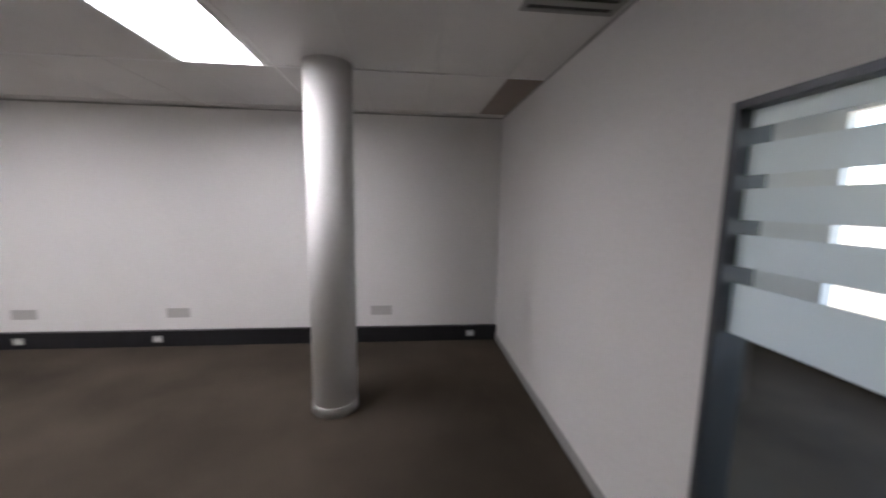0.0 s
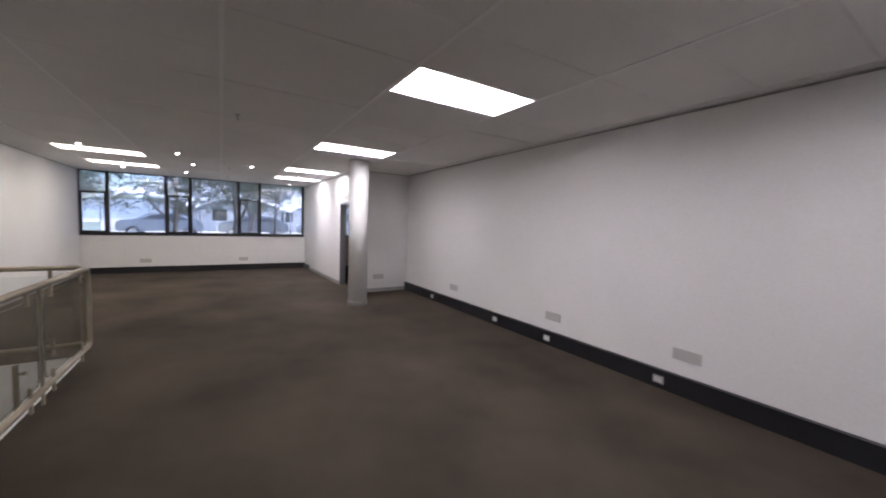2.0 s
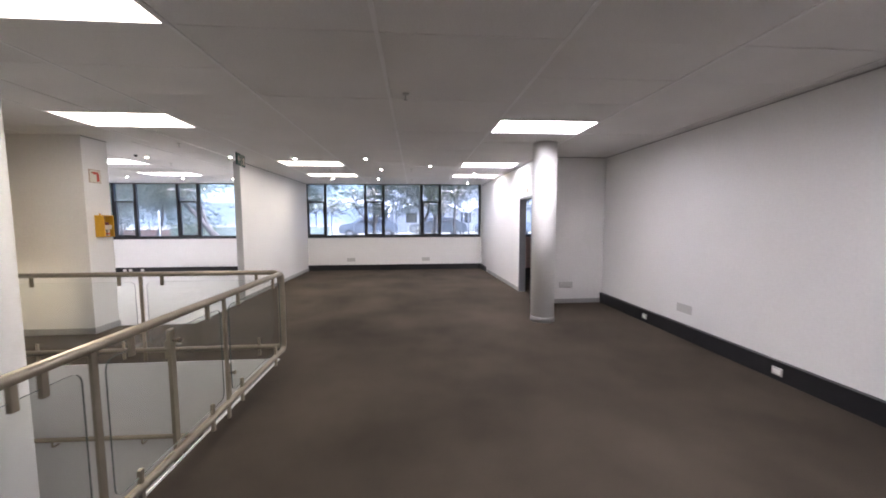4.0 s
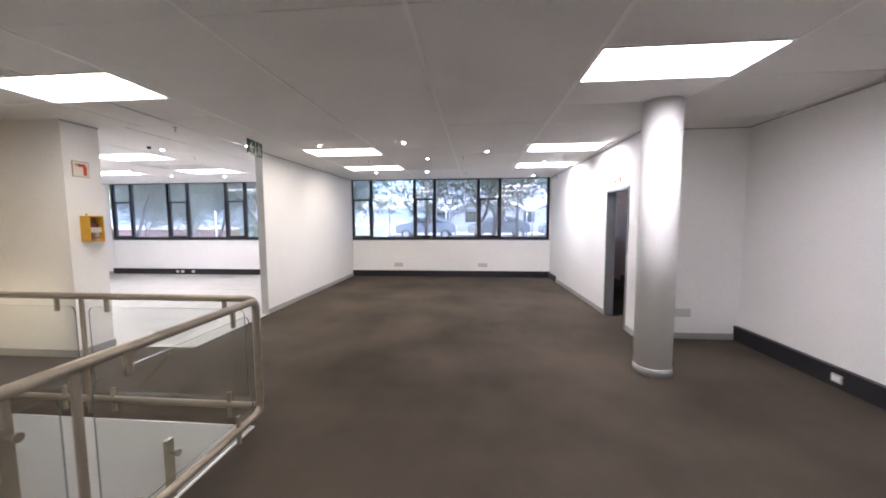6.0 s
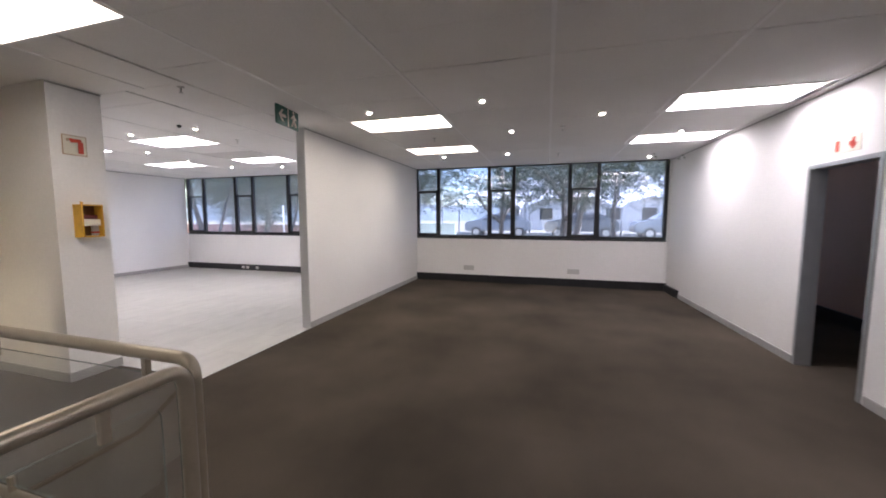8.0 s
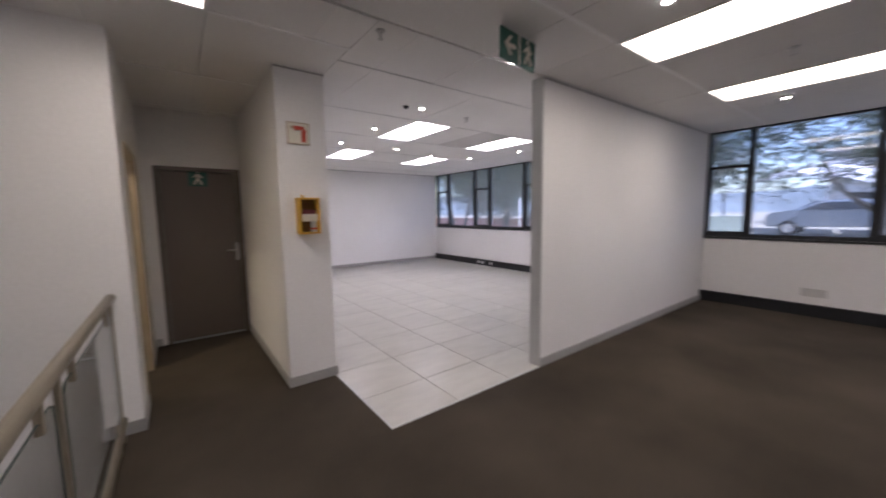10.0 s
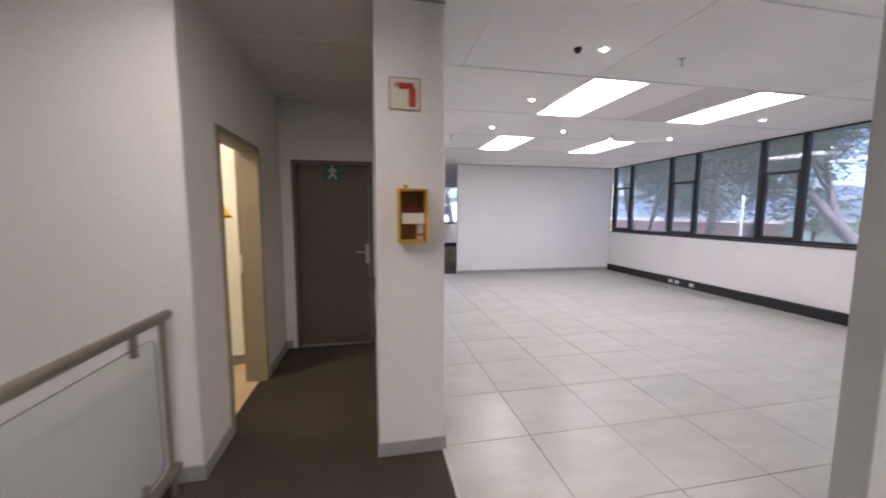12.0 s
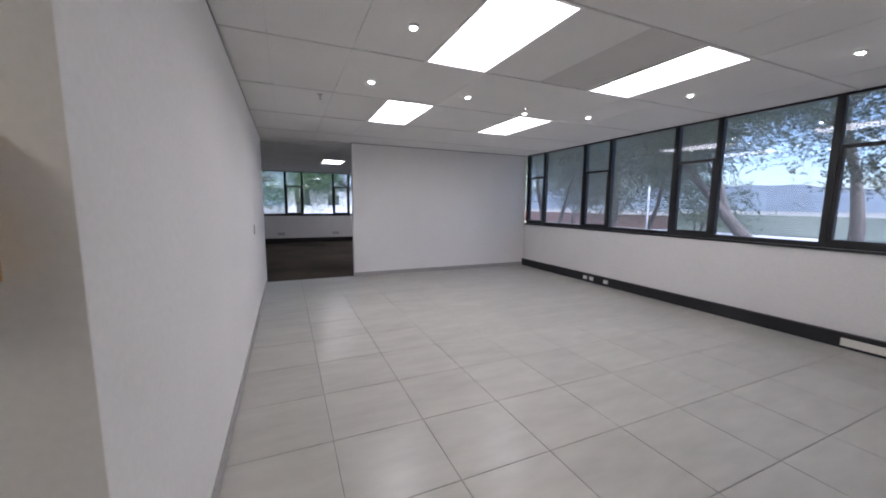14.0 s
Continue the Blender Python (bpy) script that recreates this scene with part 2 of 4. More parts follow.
structure("trim_tile_edge", boxes((XT0 - 0.005, XT0 + 0.01, YC, YP + 0.01, 0, 0.006), (XP, XT0 - 0.005, YP - 0.005, YP + 0.01, 0, 0.006)), PALE_GREY, "white metal edge strip between tiles and carpet", "trim")
structure("wall_north", boxes((XR - 0.12, XE + 0.12, YN, YN + 0.15, -0.3, TOP)), WALL, "plain white painted wall", "wall")
structure("wall_return", boxes((XR - 0.12, XR, YD + 0.12, YN, -0.3, TOP)), WALL, "short white return wall", "wall")
DX0, DX1, DH = -7.42, -6.57, 2.02
structure("wall_doorway", skewed(boxes((XW - 0.2, DX0, YD, YD + 0.12, 0, TOP), (DX1, XR, YD, YD + 0.12, 0, TOP), (DX0, DX1, YD, YD + 0.12, DH, TOP))), WALL, "white wall with an open doorway", "wall")
structure("wall_window_main", boxes((XW - 0.22, XW, YP - 0.11, YD, -0.3, SILL)), WALL, "white wall under the window band", "wall")
structure("wall_window_tiled", boxes((XW - 0.22, XW, YS - 0.11, YP - 0.11, -0.3, SILL)), WALL, "white wall under the window band", "wall")
structure("wall_window_west", boxes((XW - 0.22, XW, YF, YS - 0.11, -0.3, SILL)), WALL, "white wall under the window band", "wall")
structure("wall_partition", boxes((XW, XP, YP - 0.11, YP, 0, TOP)), WALL, "white partition wall with a free end", "wall")
structure("trim_partition_end", boxes((XP, XP + 0.012, YP - 0.115, YP + 0.005, 0, H)), PALE_GREY, "grey aluminium end strip", "trim")
structure("wall_far_tiled", boxes((XW, -7.04, YS - 0.11, YS, 0, TOP)), WALL, "white wall beside an open passage", "wall")
structure("wall_thick", boxes((XT0, XT1, YB - 0.2, YC, 0, TOP), (XT0, XT0 + 0.2, YS - 0.11, YB - 0.2, 0, TOP)), WALL, "thick white wall ending in a pier", "wall")
EX0, EX1, EH = -5.005, -4.16, 2.06
structure("wall_corridor_end", boxes((EX1, XC, YB - 0.15, YB, 0, TOP), (XT1, EX1, YB - 0.15, YB, EH, TOP)), WALL, "white wall around a brown door", "wall")
CY0, CY1 = -2.68, -1.83
structure("wall_corridor", boxes((XC, XC + 0.13, YB - 0.15, CY0, 0, TOP), (XC, XC + 0.13, CY1, YC - 0.13, 0, TOP), (XC, XC + 0.13, CY0, CY1, 2.05, TOP)), WALL, "white corridor wall with an open doorway", "wall")
structure("wall_stairwell", boxes((XC, XE, YC - 0.13, YC, LOW, TOP)), WALL, "tall white stairwell wall", "wall")
GY0, GY1 = 2.40, 3.37
structure("wall_east", boxes((XE, XE + 0.12, GY1, YN, -0.3, TOP), (XE, XE + 0.12, YC, GY0, -0.3, TOP), (XE, XE + 0.12, GY0, GY1, 2.04, TOP)), WALL, "white wall with a glazed door", "wall")
# neighbouring rooms
structure("wall_dark_room", boxes((XW, XR - 0.12, 6.8, 6.92, 0, TOP), (XW - 0.2, XW, YD + 0.12, 6.92, 0, SILL), (XR - 0.12, XR, YN + 0.15, 6.8, 0, TOP)), WARM_DIM_WALL, "side room wall with warm dim light put into its brown colour", "wall")
structure("wall_service_room", boxes((XC + 0.13, -2.2, -3.19, -3.07, 0, TOP), (-2.2, -2.08, -3.19, YC - 0.13, 0, TOP)), CREAM, "cream wall of a service room", "wall")
structure("floor_service_room", boxes((XC + 0.065, -2.2, -3.07, YC - 0.13, -0.3, 0.002)), BEIGE_TILE, "beige vinyl floor", "floor")
# window opening made larger than known, to brighten this room
structure("wall_east_room", boxes((6.8, 6.92, 1.2, YN, 0, 0.5), (6.8, 6.92, 1.2, YN, 2.65, TOP), (6.8, 6.92, 5.5, YN, 0.5, 2.65), (XE + 0.12, 6.92, YN, YN + 0.15, 0, TOP), (XE + 0.12, 6.92, 1.08, 1.2, 0, TOP)), WALL, "white wall of a neighbouring room, window opening widened for light", "wall")
structure("wall_third_room", boxes((XT0 + 1.2, XT0 + 1.35, YF, YS - 0.11, 0, TOP), (XT0 + 0.2, XT0 + 1.35, YS - 0.11, YS, 0, TOP)), WALL, "white wall of a far room", "wall")
structure("wall_window_south", boxes((XW, XT0 + 1.35, YF - 0.22, YF, -0.3, SILL)), WALL, "white wall under far windows", "wall")
# stairwell below
structure("wall_stair_lower", boxes((VX0 - 0.12, VX0, YC, VY1 + 0.12, LOW, -0.3), (VX0, VX1 + 1.6, VY1, VY1 + 0.12, LOW, -0.3), (VX1 + 1.6, VX1 + 1.72, YC, VY1 + 0.12, LOW, -0.3)), WALL, "white walls of the lower stairwell", "wall")
structure("floor_lower", boxes((VX0 - 0.12, VX1 + 1.72, YC - 0.13, VY1 + 0.12, LOW - 0.2, LOW)), STAIR, "grey floor of the lower storey", "floor")
structure("trim_slab_edge", boxes((VX0, VX0 + 0.012, YC, VY1, -0.3, 0.012), (VX0 + 0.012, VX1, VY1 - 0.012, VY1, -0.3, 0.012)), WHITE_PLASTIC, "white slab edge round the stair opening", "trim")

# ---- ceiling ----
GX, GY = -0.95, 0.35
LAMPS = [(0.80, 3.95), (-1.55, 3.95), (-4.55, 3.95), (-7.55, 3.88), (-9.35, 3.88), (-2.15, 0.35), (-4.55, -0.85), (-7.55, 0.35), (-9.35, 0.35)]
LAMPS2 = [(-7.53, -3.47), (-9.35, -3.47), (-7.53, -5.87), (-9.35, -5.87)]
LAMPS3 = [(-7.4, -12.2), (-9.4, -12.2), (-9.4, -14.4)]


def ceiling(name, x0, x1, y0, y1, gx, gy, holes, old=(), faded=(), bar=TBAR, half=0.014):
    """Boards between flush bars; one mesh."""
    bm = bmesh.new()
    rnd = random.Random(5)
    box(bm, x0, x1, y0, y1, H + 0.16, TOP)
    i0, i1 = math.floor((x0 - gx) / 0.6), math.ceil((x1 - gx) / 0.6)
    j0, j1 = math.floor((y0 - gy) / 1.2), math.ceil((y1 - gy) / 1.2)
    for j in range(j0, j1 + 1):
        y = gy + 1.2 * j
        if y0 < y < y1:
            for f in box(bm, x0, x1, y - half, y + half, H - 0.001, H + 0.03).faces[-6:]:
                f.material_index = 1
    for i in range(i0, i1):
        for j in range(j0, j1):
            a, b = max(gx + 0.6 * i, x0), min(gx + 0.6 * i + 0.6, x1)
            c, d = max(gy + 1.2 * j, y0), min(gy + 1.2 * j + 1.2, y1)
            if b - a < 0.03 or d - c < 0.03:
                continue
            spans = [(a, b)]
            for hx, hy in holes:
                if min(d, hy + 1.2) - max(c, hy) > 0.3:
                    spans = [s for p, q in spans for s in ((p, min(q, hx)), (max(p, hx + 0.6), q)) if s[1] - s[0] > 0.01]
            z = H + rnd.uniform(0.002, 0.005)
            # faded lists the boards that are just a darker grey
            mi = 2 if any(a < ox < b and c < oy < d for ox, oy in old) else 3 if any(a < ox < b and c < oy < d for ox, oy in faded) else 0
            for p, q in spans:
                for f in box(bm, p + 0.002, q - 0.002, c + half + 0.001, d - half - 0.001, z, H + 0.03).faces[-6:]:
                    f.material_index = mi
    return structure(name, bm, [CEIL, bar, CEIL_OLD, CEIL_GREYER], "grey-white ceiling of long boards with narrow flush bars", "ceiling")


ceiling("ceiling_main", XW, XE, YP, YN, GX, GY, LAMPS, [(3.3, 5.6)])
ceiling("ceiling_tiled", XW, XT0, YS - 0.11, YP, -6.93, -2.27, LAMPS2, [], [(-8.3, -3.0)], SEAM, 0.007)
ceiling("ceiling_corridor", XT0, XE, YB - 0.2, YP, GX, GY, LAMPS)
ceiling("ceiling_third", XW, XT0 + 1.35, YF, YS - 0.11, -6.9, -9.6, LAMPS3)
structure("ceiling_side_rooms", boxes((XW, XR, YN - 1.2, 6.92, H + 0.01, H + 0.06), (XE + 0.12, 6.92, 1.08, YN, H, TOP), (XC, -2.08, -3.19, YC, H + 0.01, H + 0.06)), CEIL, "plain ceilings of side rooms", "ceiling")
structure("roof_slab", boxes((XW - 0.6, 7.2, YF - 0.6, 8.9, TOP, TOP + 0.25)), HOUSE, "concrete roof slab", "roof")


# ---- lamps ----
def panel_light(x, y, lit=LAMP, label="lit rectangular ceiling panel light in a white frame"):
    """A recessed fitting: a deep white tray with the diffuser set up inside it."""
    t_ = thing("ceiling_light", label, "ceiling light", "ceiling panel lights", pose(x, y, H))
    part("frame", boxes((0, 0.6, 0, 0.022, -0.004, 0.155), (0, 0.6, 1.178, 1.2, -0.004, 0.155), (0, 0.022, 0.022, 1.178, -0.004, 0.155), (0.578, 0.6, 0.022, 1.178, -0.004, 0.155)), TBAR, t_)
    part("diffuser", boxes((0.022, 0.578, 0.022, 1.178, 0.115, 0.13)), lit, t_, "glowing diffuser")
    return t_


WARM = [(-4.55, -0.85), (-2.15, 0.35), (-7.55, 0.35), (-9.35, 0.35)]
first_lamp = panel_light(*LAMPS[0])
first_warm = panel_light(*WARM[0], WARM_LAMP, "lit ceiling panel light of a warm yellowish white")
for x, y in LAMPS[1:] + LAMPS2 + LAMPS3:
    if (x, y) != WARM[0]:
        copy_thing(first_warm if (x, y) in WARM else first_lamp, pose(x, y, H))


def downlight():
    t_ = thing("downlight", "small lit round downlight in the ceiling", "downlight", "ceiling downlights", pose(-6.6, 2.08, H))
    bm = bmesh.new()
    tube(bm, [(0, 0, 0.004), (0, 0, -0.008), (0, 0, -0.012)], [0.038, 0.038, 0.030], 24)
    part("rim", bm, WHITE_PLASTIC, t_)
    bm = bmesh.new()
    tube(bm, [(0, 0, -0.013), (0, 0, -0.02)], [0.024, 0.017], 20)
    part("lens", bm, SPOT, t_, "glowing lens")
    return t_


SPOTS = [(-7.96, 2.24), (-7.4, 3.3), (-10.7, 4.57), (-9.68, 0.8), (-9.68, 2.0), (-6.55, -0.28), (-6.66, -1.75),
         (-6.65, -2.93), (-6.63, -4.14), (-7.72, -4.18), (-9.62, -4.3), (-9.86, -3.1), (-9.92, -1.86), (-8.72, -4.5), (-6.65, 0.80), (-8.6, 4.45)]
first_spot = downlight()
for x, y in SPOTS:
    copy_thing(first_spot, pose(x, y, H))


def sprinkler(x, y):
    t_ = thing("sprinkler", "small metal sprinkler head under the ceiling", "sprinkler", "sprinkler heads", pose(x, y, H))
    bm = bmesh.new()
    tube(bm, [(0, 0, 0.002), (0, 0, -0.004), (0, 0, -0.006)], [0.03, 0.03, 0.012], 20)
    tube(bm, [(0, 0, -0.006), (0, 0, -0.05)], 0.007, 8)
    part("stem", bm, CHROME, t_)
    bm = bmesh.new()
    tube(bm, [(0, 0, -0.05), (0, 0, -0.054)], 0.018, 16)
    part("deflector", bm, CHROME, t_)
    return t_


first_sprinkler = sprinkler(-5.48, -0.47)
for x, y in ((-7.37, -1.8), (-8.1, 1.1), (-7.9, 2.9), (-9.9, 2.9), (-8.6, -4.3), (-3.2, 2.9), (-6.2, -4.8)):
    copy_thing(first_sprinkler, pose(x, y, H))


def detector(x, y):
    t_ = thing("smoke_detector", "small dark round smoke detector on the ceiling", "smoke detector", "", pose(x, y, H))
    bm = bmesh.new()
    tube(bm, [(0, 0, 0.002), (0, 0, -0.015), (0, 0, -0.03)], [0.027, 0.025, 0.015], 24)
    part("housing", bm, BLACK, t_)


detector(-6.48, -1.8)
vent = thing("ceiling_vent", "grey slotted air vent in the ceiling", "vent", "", pose(3.02, 3.55, H))
part("frame", boxes((0, 0.5, 0, 0.03, -0.006, 0.01), (0, 0.5, 0.57, 0.6, -0.006, 0.01), (0, 0.03, 0.03, 0.57, -0.006, 0.01), (0.47, 0.5, 0.03, 0.57, -0.006, 0.01)), GREY_SKIRT, vent)
part("backing", boxes((0.03, 0.47, 0.03, 0.57, -0.0015, 0.001)), BLACK, vent)
for k in range(6):
    part("slat", boxes((0.03, 0.47, 0.06 + 0.085 * k, 0.11 + 0.085 * k, -0.005, -0.002)), GREY_SKIRT, vent)


# ---- skirtings ----
def skirting(name, items, mat, label):
    structure(name, boxes(*items), mat, label, "skirting")


T, SH = 0.045, 0.185
skirting("baseboard_north", [(XR + 0.002, XE, YN - T, YN, 0.0, SH - 0.02), (XR + 0.002, XE, YN - T - 0.006, YN, SH - 0.02, SH)], BLACK_SKIRT, "black cable trunking along the wall foot")
skirting("baseboard_window_main", [(XW, XW + T, YP, YD, 0.0, 0.145), (XW, XW + T + 0.006, YP, YD, 0.145, 0.165)], BLACK_SKIRT, "black cable trunking under the window")
structure("baseboard_doorway_black", skewed(boxes((XW + T + 0.006, XW + 0.7, YD - T, YD, 0.0, 0.145))), BLACK_SKIRT, "short end of black cable trunking", "skirting")
structure("baseboard_doorway", skewed(boxes((XW + 0.7, DX0 - 0.01, YD - 0.012, YD, 0, 0.08))), GREY_SKIRT, "grey painted skirting board", "skirting")
skirting("baseboard_window_tiled", [(XW, XW + T, YS, YP - 0.11, 0.0, 0.145), (XW, XW + T + 0.006, YS, YP - 0.11, 0.145, 0.165)], BLACK_SKIRT, "black cable trunking under the window")
skirting("baseboard_trunking_cover", [(XW + T, XW + T + 0.008, -2.13, -1.35, 0.03, 0.112)], CREAM, "cream trunking cover")
skirting("baseboard_third", [(XW, XT0 + 1.2, YF, YF + T, 0.0, 0.165)], BLACK_SKIRT, "black cable trunking under far windows")
skirting("baseboard_dark_room", [(-10.7, XR - 0.12, 6.755, 6.8, 0.0, 0.165)], BLACK_SKIRT, "black cable trunking in the dark room")
skirting("baseboard_east_room", [(6.755, 6.8, 1.2, YN, 0.0, 0.185)], BLACK_SKIRT, "black cable trunking in the next room")
g = 0.012
skirting("baseboard_grey", [
    (XW + T, XP, YP, YP + g, 0, 0.08), (DX1 + 0.03, XR + g, YD - g, YD, 0, 0.08), (XR, XR + g, YD, YN - T, 0, 0.08),
    (XE - g, XE, GY1 + 0.06, YN - T, 0, 0.08), (XT0 - g, XT1 + g, YC, YC + g, 0, 0.085), (XT1, XT1 + g, YB, YC, 0, 0.085), (XT0 - g, XT0, YS, YC, 0, 0.085),
    (XC - g, XC, YC - 0.4, YC + g, 0, 0.085), (XC, VX0, YC, YC + g, 0, 0.085), (XC - g, XC, YB, CY0 - 0.05, 0, 0.085), (EX1 + 0.05, XC - g, YB, YB + g, 0, 0.085),
    (XW + T, -7.04, YS, YS + g, 0, 0.085), (VX1, XE - g, YC, YC + g, 0, 0.08)], GREY_SKIRT, "grey painted skirting board")
skirting("baseboard_service_room", [(XC + 0.13, -2.2, -3.07, -3.055, 0, 0.09)], FRAME_BEIGE, "beige skirting board")


# raised grey strips stand in for the shadow line under the ceiling
structure("trim_doorway_shadow", skewed(boxes((XW, DX0, YD - 0.006, YD, H - 0.014, H - 0.001), (DX0, XR, YD - 0.006, YD, H - 0.014, H - 0.001))), GREY_SKIRT, "thin grey strip for the shadow line along the ceiling", "trim")
structure("trim_conduit", skewed(boxes((XW + 0.004, XW + 0.03, YD - 0.03, YD - 0.005, 0.165, H))), WHITE_PLASTIC, "thin white cable conduit in the corner", "conduit")
structure("trim_shadow_strip", boxes((XR, XE, YN - 0.006, YN, H - 0.014, H - 0.001), (XE - 0.006, XE, YC, YN - 0.006, H - 0.014, H - 0.001), (XW, XP, YP, YP + 0.006, H - 0.014, H - 0.001),
          (XW, -7.04, YS, YS + 0.006, H - 0.014, H - 0.001), (XR, XR + 0.006, YD, YN - 0.006, H - 0.014, H - 0.001),
          (XT0 - 0.006, XT0, YS, YC, H - 0.014, H - 0.001), (XT0, XT1, YC, YC + 0.006, H - 0.014, H - 0.001)), GREY_SKIRT, "thin grey strip for the shadow line where walls meet the ceiling", "trim")


# ---- pillars ----
def pillar(x, y, z0=0.0, label="round white painted concrete pillar with a grey foot"):
    t_ = thing("pillar", label, "pillar", "round pillars", pose(x, y, z0))
    bm = bmesh.new()
    tube(bm, [(0, 0, 0.075), (0, 0, H - z0 + 0.004)], 0.175, 64)
    part("shaft", bm, PILLAR, t_)
    bm = bmesh.new()
    tube(bm, [(0, 0, 0), (0, 0, 0.07), (0, 0, 0.08)], [0.183, 0.183, 0.177], 64)
    part("foot", bm, GREY_SKIRT, t_, "grey foot band")


pillar(1.86, 5.06)
pillar(-5.16, 4.93)
pillar(-2.52, -0.02, LOW, "round white pillar standing in the stairwell")


# ---- windows ----
def window(name, marks, along, at, out, label):
    """A band of black-framed sashes: marks lists edges and whether the bay has a transom."""
    w = tagged(new(name), label, "window", kind="structure")
    a0, a1 = marks[0][0], marks[-1][0]
    d0, d1 = (at - 0.02, at - 0.085) if out < 0 else (at + 0.02, at + 0.085)
    lo, hi = min(d0, d1), max(d0, d1)

    def bar(s0, s1, z0, z1, p0=lo, p1=hi):
        return (p0, p1, s0, s1, z0, z1) if along == "y" else (s0, s1, p0, p1, z0, z1)

    frame_bm = boxes(bar(a0 - 0.03, a1 + 0.03, SILL, SILL + 0.055), bar(a0 - 0.03, a1 + 0.03, H - 0.02, H + 0.03))
    part("window_frame", frame_bm, BLACK_ALU, w)
    for k, (s, tr) in enumerate(marks):
        wd = 0.035
        part("mullion", boxes(bar(s - wd, s + wd, SILL + 0.055, H - 0.02, lo, hi + 0.015), bevel=0.004), BLACK_ALU, w)
        if k + 1 < len(marks):
            e = marks[k + 1][0]
            mid = (lo + hi) / 2
            if tr:
                part("transom", boxes(bar(s + wd, e - wd, 2.115, 2.155), bevel=0.004), BLACK_ALU, w)
                part("sash", boxes(bar(s + wd, e - wd, SILL + 0.055, SILL + 0.09), bar(s + wd, s + wd + 0.03, SILL + 0.09, 2.115), bar(e - wd - 0.03, e - wd, SILL + 0.09, 2.115)), BLACK_ALU, w)
                spans = ((SILL + 0.09, 2.115), (2.155, H - 0.02))
            else:
                spans = ((SILL + 0.055, H - 0.02),)
            for z0, z1 in spans:
                p = part("pane", boxes(bar(s + wd, e - wd, z0, z1, mid - 0.003, mid + 0.003)), GLASS, w)
                p.visible_shadow = False
    part("window_sill", boxes(bar(a0 - 0.03, a1 + 0.03, SILL - 0.03, SILL, min(at, at + 0.02 * -out) - (0.0 if out > 0 else 0.0), max(at, at - 0.02 * out)), bevel=0.003), BLACK_ALU, w)
    return w


main_marks = [(-0.36, True), (0.20, False), (1.425, True), (1.99, False), (3.19, True), (3.77, False), (5.05, False)]
window("window_1", main_marks, "y", XW, -1, "long black-framed window band")
tiled_marks = [(-7.76, True), (-7.15, False), (-5.96, True), (-5.34, False), (-4.14, True), (-3.55, False), (-2.40, True), (-1.79, False), (-0.52, False)]
window("window_2", tiled_marks, "y", XW, -1, "long black-framed window band")
south_marks = [(XW + 0.15 + 0.0, False), (-9.9, True), (-9.3, False), (-8.15, True), (-7.55, False), (-6.4, True), (-5.8, False), (-4.9, False)]
window("window_3", south_marks, "x", YF, -1, "far black-framed window band")
west_marks = [(YF + 0.1, False), (-13.6, True), (-13.0, False), (-11.8, True), (-11.2, False), (-10.0, True), (-9.4, False), (YS - 0.2, False)]
window("window_4", west_marks, "y", XW, -1, "black-framed window band of the far room")


# unseen window, added so that daylight reaches the dark room
window("window_5", [(5.40, False), (5.85, True), (6.4, False), (6.88, False)], "y", XW, -1, "unseen black-framed window added to light the dark room")


